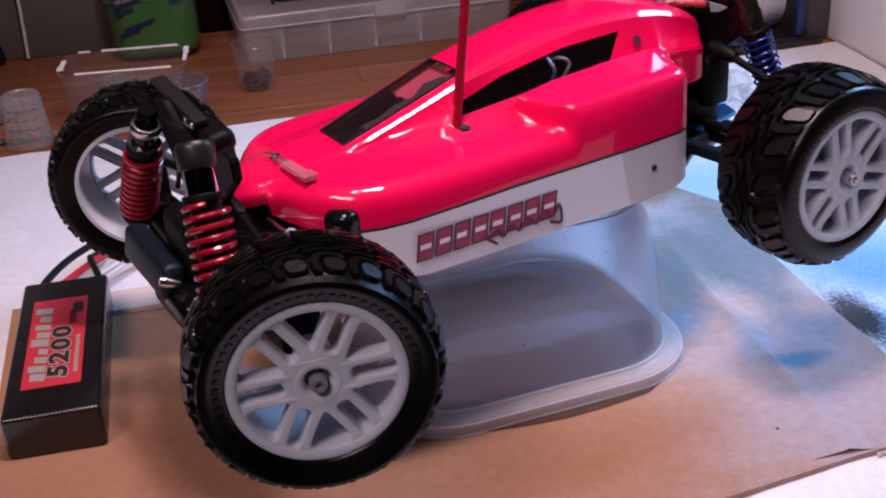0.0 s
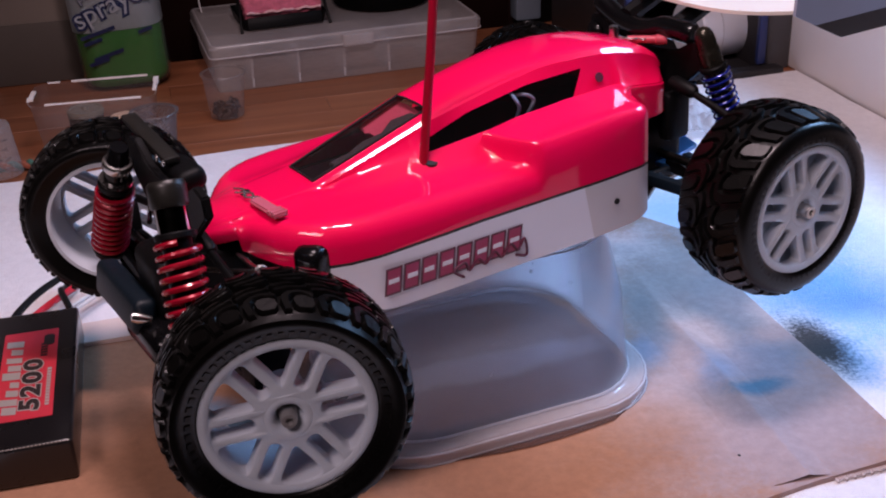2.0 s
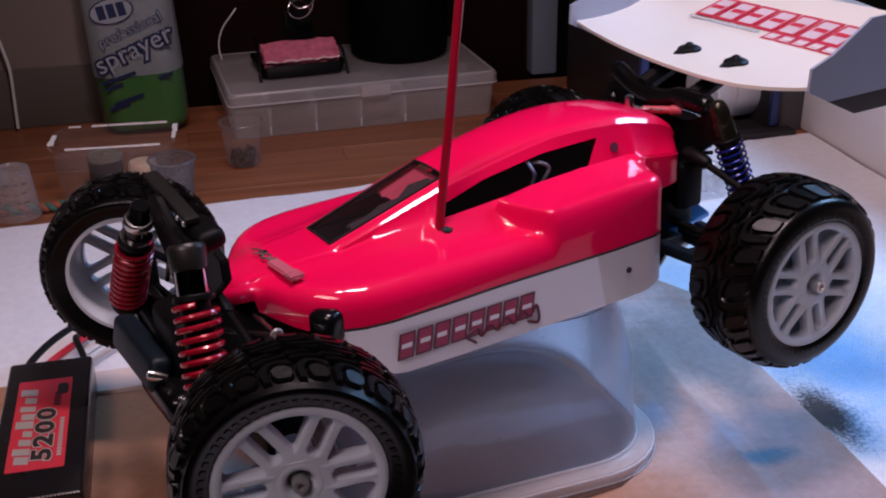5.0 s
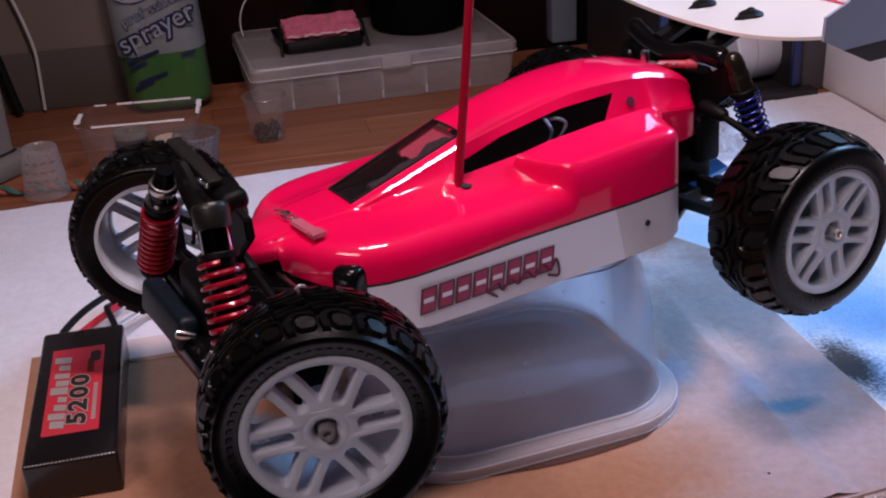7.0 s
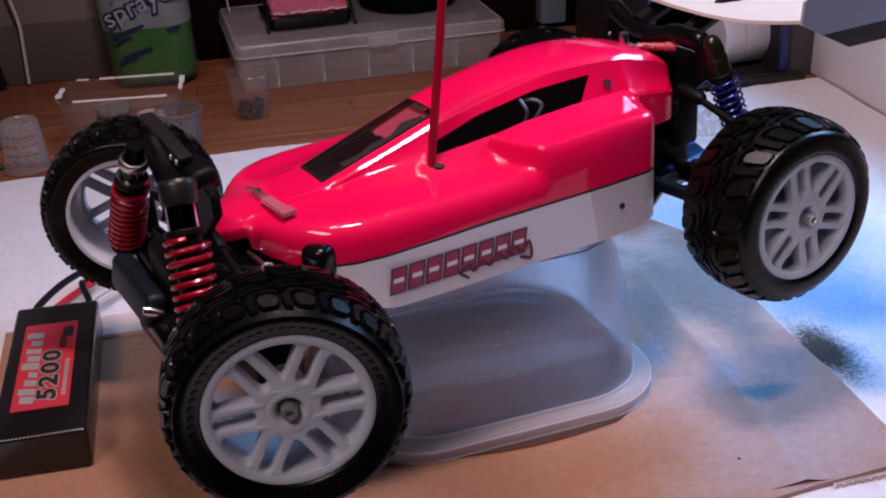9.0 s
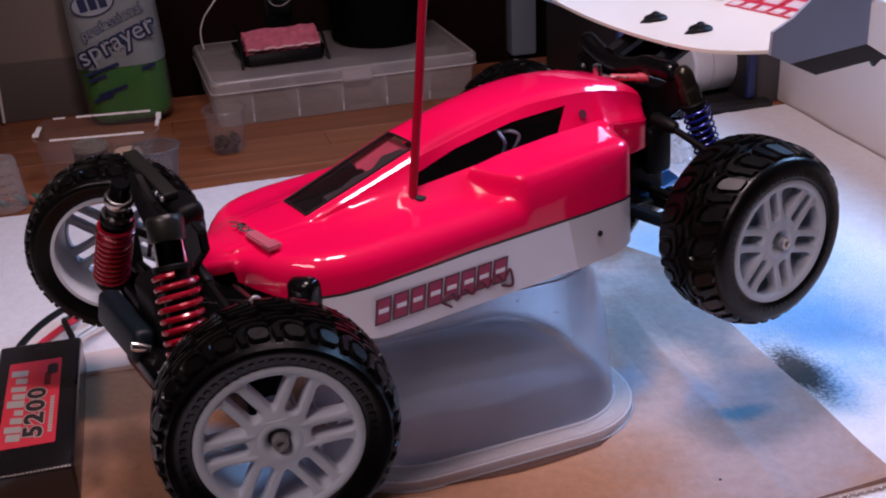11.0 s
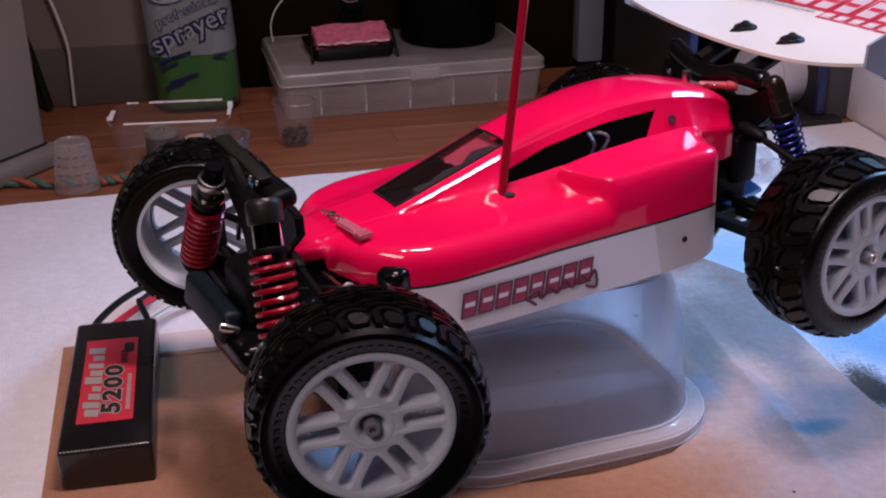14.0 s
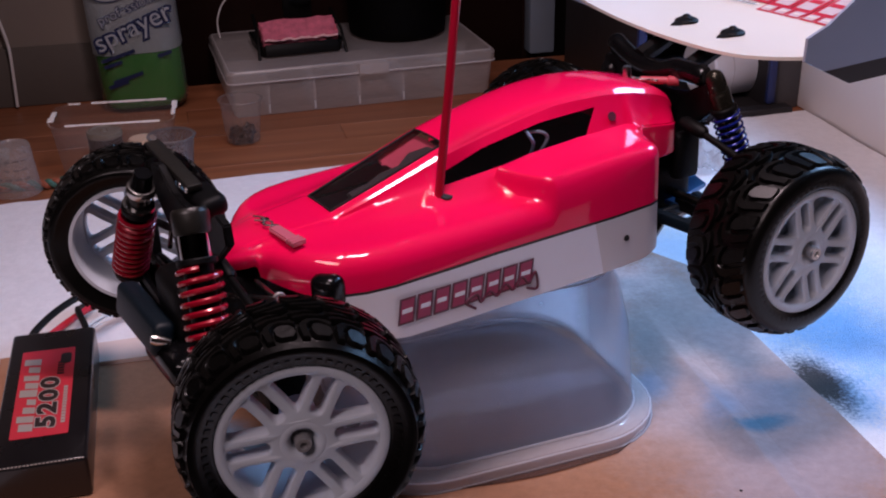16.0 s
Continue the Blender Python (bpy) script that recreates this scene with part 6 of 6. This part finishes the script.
part("bottle_foot", rings_mesh([bottle_ring(*v[:2], v[2], v[3]) for v in levels[:3]] + [bottle_ring(0.085, 0.057, 0.0585, 0.022)], close_first=True), TRAY_PLASTIC, bottle)
part("liquid", rings_mesh([bottle_ring(w - 0.003, d - 0.003, z + 0.0012, r - 0.001) for w, d, z, r in levels[:3]] + [bottle_ring(0.082, 0.054, 0.058, 0.021)], close_first=True, close_last=True), LIQUID, bottle, "green liquid")
head = part("spray_head", box((0.034, 0.075, 0.030), pose(0, -0.012, 0.250), 0.006, 3), INK_WHITE, bottle, "white trigger head")
face_b = turn_to((0, -0.0290, 0), (1, 0, 0), (0, 0, 1))
for text, size, x, z, mtl, bold in (("professional", 0.0135, 0.002, 0.1035, INK_BLUE, 0.0007), ("professional", 0.0135, 0.002, 0.1035, INK_WHITE, -0.0001), ("sprayer", 0.0265, 0.002, 0.0840, INK_BLUE, 0.0022), ("sprayer", 0.0265, 0.002, 0.0840, INK_WHITE, 0.0)):
    part("lettering", words(text, size, 0.05, 0.00003, bold), mtl, bottle, "label lettering", face_b @ pose(x, z, 0.0004 if mtl is INK_BLUE else 0.0008, 0, 0, 20))
part("brand_oval", plate([(0.021 * math.cos(a), 0.0125 * math.sin(a)) for a in [2 * math.pi * k / 28 for k in range(28)]], 0.0003, face_b @ pose(-0.012, 0.1225, 0.0002, 0, 0, 8)), INK_BLUE, bottle, "blue brand oval")
part("brand_oval", plate([(0.0195 * math.cos(a), 0.0110 * math.sin(a)) for a in [2 * math.pi * k / 28 for k in range(28)]], 0.0003, face_b @ pose(-0.012, 0.1225, 0.0006, 0, 0, 8)), INK_WHITE, bottle)
for k in range(3):
    part("brand_bar", box((0.0075, 0.013, 0.0003), face_b @ pose(-0.0215 + 0.0095 * k, 0.1218 + 0.0012 * k, 0.0012, 0, 0, 8), 0.0001, 1), INK_BLUE, bottle)
for x, z, w in ((-0.016, 0.058, 0.034), (-0.022, 0.050, 0.018), (-0.010, 0.036, 0.030), (0.028, 0.056, 0.014), (-0.020, 0.030, 0.020)):
    part("print_bar", box((w, 0.0034, 0.0003), face_b @ pose(x, z, 0.0004, 0, 0, 14)), INK_BLUE, bottle)

# Organiser box with what stands on it.
organiser = thing("organiser_box", pose(-0.0685, 1.1800, 0.0002, 0, 0, 14.8), "frosted clear plastic organiser box with compartments", "storage box")
OW, OD, OH = 0.270, 0.162, 0.046
part("box_tray", rings_mesh([[(x, y, z) for x, y in rounded(w, d, 0.006, 3)] for w, d, z in ((OW - 0.012, OD - 0.012, 0.0), (OW - 0.010, OD - 0.010, 0.002), (OW - 0.004, OD - 0.004, OH - 0.010))], close_first=True), BOX_PLASTIC, organiser)
part("lid", rings_mesh([[(x, y, z) for x, y in rounded(w, d, 0.007, 3)] for w, d, z in ((OW, OD, OH - 0.0115), (OW + 0.001, OD + 0.001, OH - 0.003), (OW - 0.002, OD - 0.002, OH - 0.0005), (OW - 0.006, OD - 0.006, OH))], close_last=True), BOX_PLASTIC, organiser)
for k in range(1, 6):
    part("divider", box((0.0018, OD - 0.0085, OH - 0.014), pose(-OW / 2 - 0.006 + OW * k / 6, 0, 0.018)), DIVIDER, organiser)
part("divider", box((OW - 0.012, 0.0016, OH - 0.014), pose(0, 0.004, 0.018)), BOX_PLASTIC, organiser)
# Whiter tubes drawn along the lid's edges.
for z, off, thick in ((OH - 0.0006, 0.003, 0.0008), (OH - 0.0112, -0.0004, 0.0007)):
    loop = rounded(OW - 2 * off, OD - 2 * off, 0.007, 3)
    part("lid_edge", tube([(x, y, z) for x, y in loop + loop[:1]], thick, 6), DIVIDER, organiser, "whiter line along the lid edge")
part("latch", box((0.030, 0.004, 0.012), pose(0.008, -OD / 2 - 0.0022, OH - 0.007), 0.0012), BOX_PLASTIC, organiser)

stand = thing("soldering_stand", pose(-0.1205, 1.1600, OH + 0.0006, 0, 0, 17), "black soldering iron stand with a pink sponge on the box", "soldering stand")
part("base_tray", rings_mesh([[(x, y, z) for x, y in rounded(w, d, 0.004, 3)] for w, d, z in ((0.080, 0.060, 0.0), (0.086, 0.066, 0.012), (0.084, 0.064, 0.012), (0.080, 0.060, 0.004))], close_first=True, close_last=True), STAND_BLACK, stand)
part("front_lip", box((0.074, 0.003, 0.012), pose(0, -0.033, 0.007, -20), 0.001), STAND_BLACK, stand)
sp = box((0.076, 0.027, 0.013), None, 0.002, 2)
bmesh.ops.subdivide_edges(sp, edges=list(sp.edges), cuts=9, use_grid_fill=True)
for v in sp.verts:
    pore = min(0.0, noise.noise(v.co * 210 + Vector((3, 1, 7))) + 0.18)
    v.co += Vector((noise.noise(v.co * 300), noise.noise(v.co * 300 + Vector((9, 0, 0))), noise.noise(v.co * 260 + Vector((0, 9, 0))))) * 0.0016 + Vector((0, 0, pore * 0.007))
sponge = part("sponge", sp, SPONGE, stand, "worn pink sponge", pose(0.001, -0.014, 0.0190, 34))
edge_bm = tube([(-0.037 + 0.0037 * k, -0.0132 + 0.0006 * math.sin(k * 2.1), 0.0052 + 0.0007 * math.sin(k * 1.3)) for k in range(21)], [0.0009 + 0.0005 * abs(math.sin(k * 1.7)) for k in range(21)], 6)
part("pale_edge", edge_bm, mat("pale_sponge", (0.72, 0.42, 0.42), 0.9, bump=0.8, bump_scale=400), sponge, "pale sponge edge")
for s in (-1, 1):
    part("side_leg", tube([(s * 0.044, -0.038, 0.0004), (s * 0.042, -0.024, 0.022), (s * 0.040, 0.010, 0.034)], 0.0016, 6), STAND_BLACK, stand)
part("coil_holder", tube([(0.012 * math.cos(a) + 0.010, 0.024 - 0.0010 * k, 0.050 + 0.012 * math.sin(a) + 0.0009 * k) for k in range(90) for a in [k * 0.42]], 0.0010, 6), STEEL, stand, "wound steel iron holder")
part("holder_bracket", box((0.030, 0.004, 0.050), pose(0.010, 0.030, 0.028), 0.001), STAND_BLACK, stand)

pot = thing("black_pot", pose(-0.0170, 1.2150, OH + 0.0006) @ Matrix.Diagonal((1.05, 1.05, 1, 1)), "round black pot standing on the organiser box", "pot")
part("pot_wall", lathe([(0, 0.0), (0.044, 0.0), (0.048, 0.003), (0.049, 0.010), (0.050, 0.110), (0.047, 0.110), (0.046, 0.010), (0, 0.008)], 48), POT_BLACK, pot)
part("pot_rim", lathe([(0.0472, 0.1105), (0.0520, 0.1105), (0.0528, 0.1125), (0.0520, 0.1150), (0.0472, 0.1150)], 48, closed=True), POT_BLACK, pot)

# Light case standing at the bench's end, with its foot.
case = thing("computer_case", pose(-0.5351, 0.8729, 0, 0, 0, -27.8), "off-white computer case on a plastic foot", "computer")
part("foot", box((0.235, 0.325, 0.016), pose(0, 0, 0.0082), 0.004), BEIGE, case)
part("cover", rings_mesh([[(x, y, z) for x, y in rounded(0.205, 0.302, 0.006, 4)] for z in (0.019, 0.12, 0.25, 0.377)], True, True), BEIGE, case)
part("seam", box((0.206, 0.303, 0.0012), pose(0, 0, 0.0185)), LINE_BLACK, case)

# Cables.
def cable(name, label, points, radius, mtl):
    ob = link_mesh(name, tube(smooth_path(points, 8), radius, 8), mtl)
    return tagged(ob, label, "cable")


cable("white_cable", "white cable hanging down behind the bench", [(-0.440, 1.118, 0.24), (-0.422, 1.118, 0.16), (-0.4073, 1.118, 0.111), (-0.4011, 1.118, 0.0886), (-0.3963, 1.118, 0.063), (-0.3965, 1.118, 0.0369), (-0.3975, 1.118, 0.003)], 0.0016, WIRE_WHITE)
cable("black_cable", "thick black cable beside the computer case", [(-0.452, 1.108, 0.14), (-0.440, 1.108, 0.095), (-0.4315, 1.108, 0.063), (-0.4257, 1.108, 0.0341), (-0.4194, 1.108, 0.004)], 0.0045, WIRE_BLACK)
cable("white_lead", "thin white lead behind the organiser box", [(-0.203, 1.200, 0.047), (-0.2045, 1.200, 0.0569), (-0.2038, 1.200, 0.0678), (-0.1987, 1.200, 0.081), (-0.1905, 1.200, 0.0917), (-0.184, 1.203, 0.100)], 0.0008, WIRE_WHITE)

# Dark bin on its side with a white can in it.
crate = thing("plastic_bin", bench_at(-0.103, 0.112) @ Matrix.Diagonal((0.92, 1, 1, 1)), "dark plastic bin with a navy rim lying open on the bench", "bin")
for size, at in (((0.150, 0.20, 0.004), (0, 0, 0.0022)), ((0.150, 0.20, 0.004), (0, 0, 0.166)), ((0.004, 0.20, 0.16), (-0.074, 0, 0.0842)), ((0.004, 0.20, 0.16), (0.074, 0, 0.0842)), ((0.150, 0.004, 0.168), (0, 0.1, 0.0842))):
    part("bin_wall", box(size, pose(*at), 0.001), BIN_DARK, crate)
# Bottom rim is dark and reaches forward, in place of the shadow there.
for size, at in (((0.172, 0.016, 0.008), (0.008, -0.107, 0.0042)), ((0.156, 0.006, 0.010), (0, -0.102, 0.165)), ((0.009, 0.006, 0.150), (-0.0735, -0.102, 0.085)), ((0.009, 0.006, 0.150), (0.0735, -0.102, 0.085))):
    part("bin_rim", box(size, pose(*at), 0.0015), BIN_DARK if at[2] < 0.01 else BIN_BLUE, crate)
can = thing("spray_can", bench_at(-0.078, 0.060, 0.0355) @ pose(0, 0, 0, 0, 90, 8), "white cylindrical can lying on its side in the bin", "can")
part("can_body", lathe([(0, -0.010), (0.028, -0.010), (0.030, -0.008), (0.030, 0.048), (0.028, 0.052), (0, 0.052)], 40), CAN_WHITE, can)
part("can_band", lathe([(0.0302, 0.040), (0.0306, 0.041), (0.0306, 0.051), (0.029, 0.054), (0, 0.054)], 40), BIN_BLUE, can)
part("seam_line", lathe([(0.0301, 0.010), (0.0304, 0.0102), (0.0304, 0.0112), (0.0301, 0.0114)], 40), DECAL_GREY, can)

# A crumpled clear plastic sheet lying on the cloth behind the buggy.
CRUMPLE = clear("crumpled_clear_plastic", (0.93, 0.93, 0.95), 0.45, (0.80, 0.79, 0.80), 0.12, 0.25, 0.8)


def crumple_mesh():
    bm = bmesh.new()
    n, rows = 26, []
    for j in range(n + 1):
        row = []
        for i in range(n + 1):
            x, y = (i / n - 0.5) * 0.060, (j / n - 0.5) * 0.085
            q = Vector((x * 60, y * 38, 2.0))
            z = 0.004 + 0.011 * abs(noise.noise(q)) + 0.006 * abs(noise.noise(q * 2.3 + Vector((4, 1, 0))))
            row.append(bm.verts.new((x + 0.004 * noise.noise(q + Vector((7, 0, 0))), y + 0.004 * noise.noise(q + Vector((0, 7, 0))), z)))
        rows.append(row)
    for a, b in zip(rows, rows[1:]):
        for k in range(n):
            bm.faces.new((a[k], a[k + 1], b[k + 1], b[k]))
    return bm


bag = link_mesh("plastic_bag", crumple_mesh(), CRUMPLE, m=pose(0.240, 0.930, 0.0004, 0, 0, 20), smooth=False)
tagged(bag, "crumpled clear plastic bag lying on the white cloth", "bag")
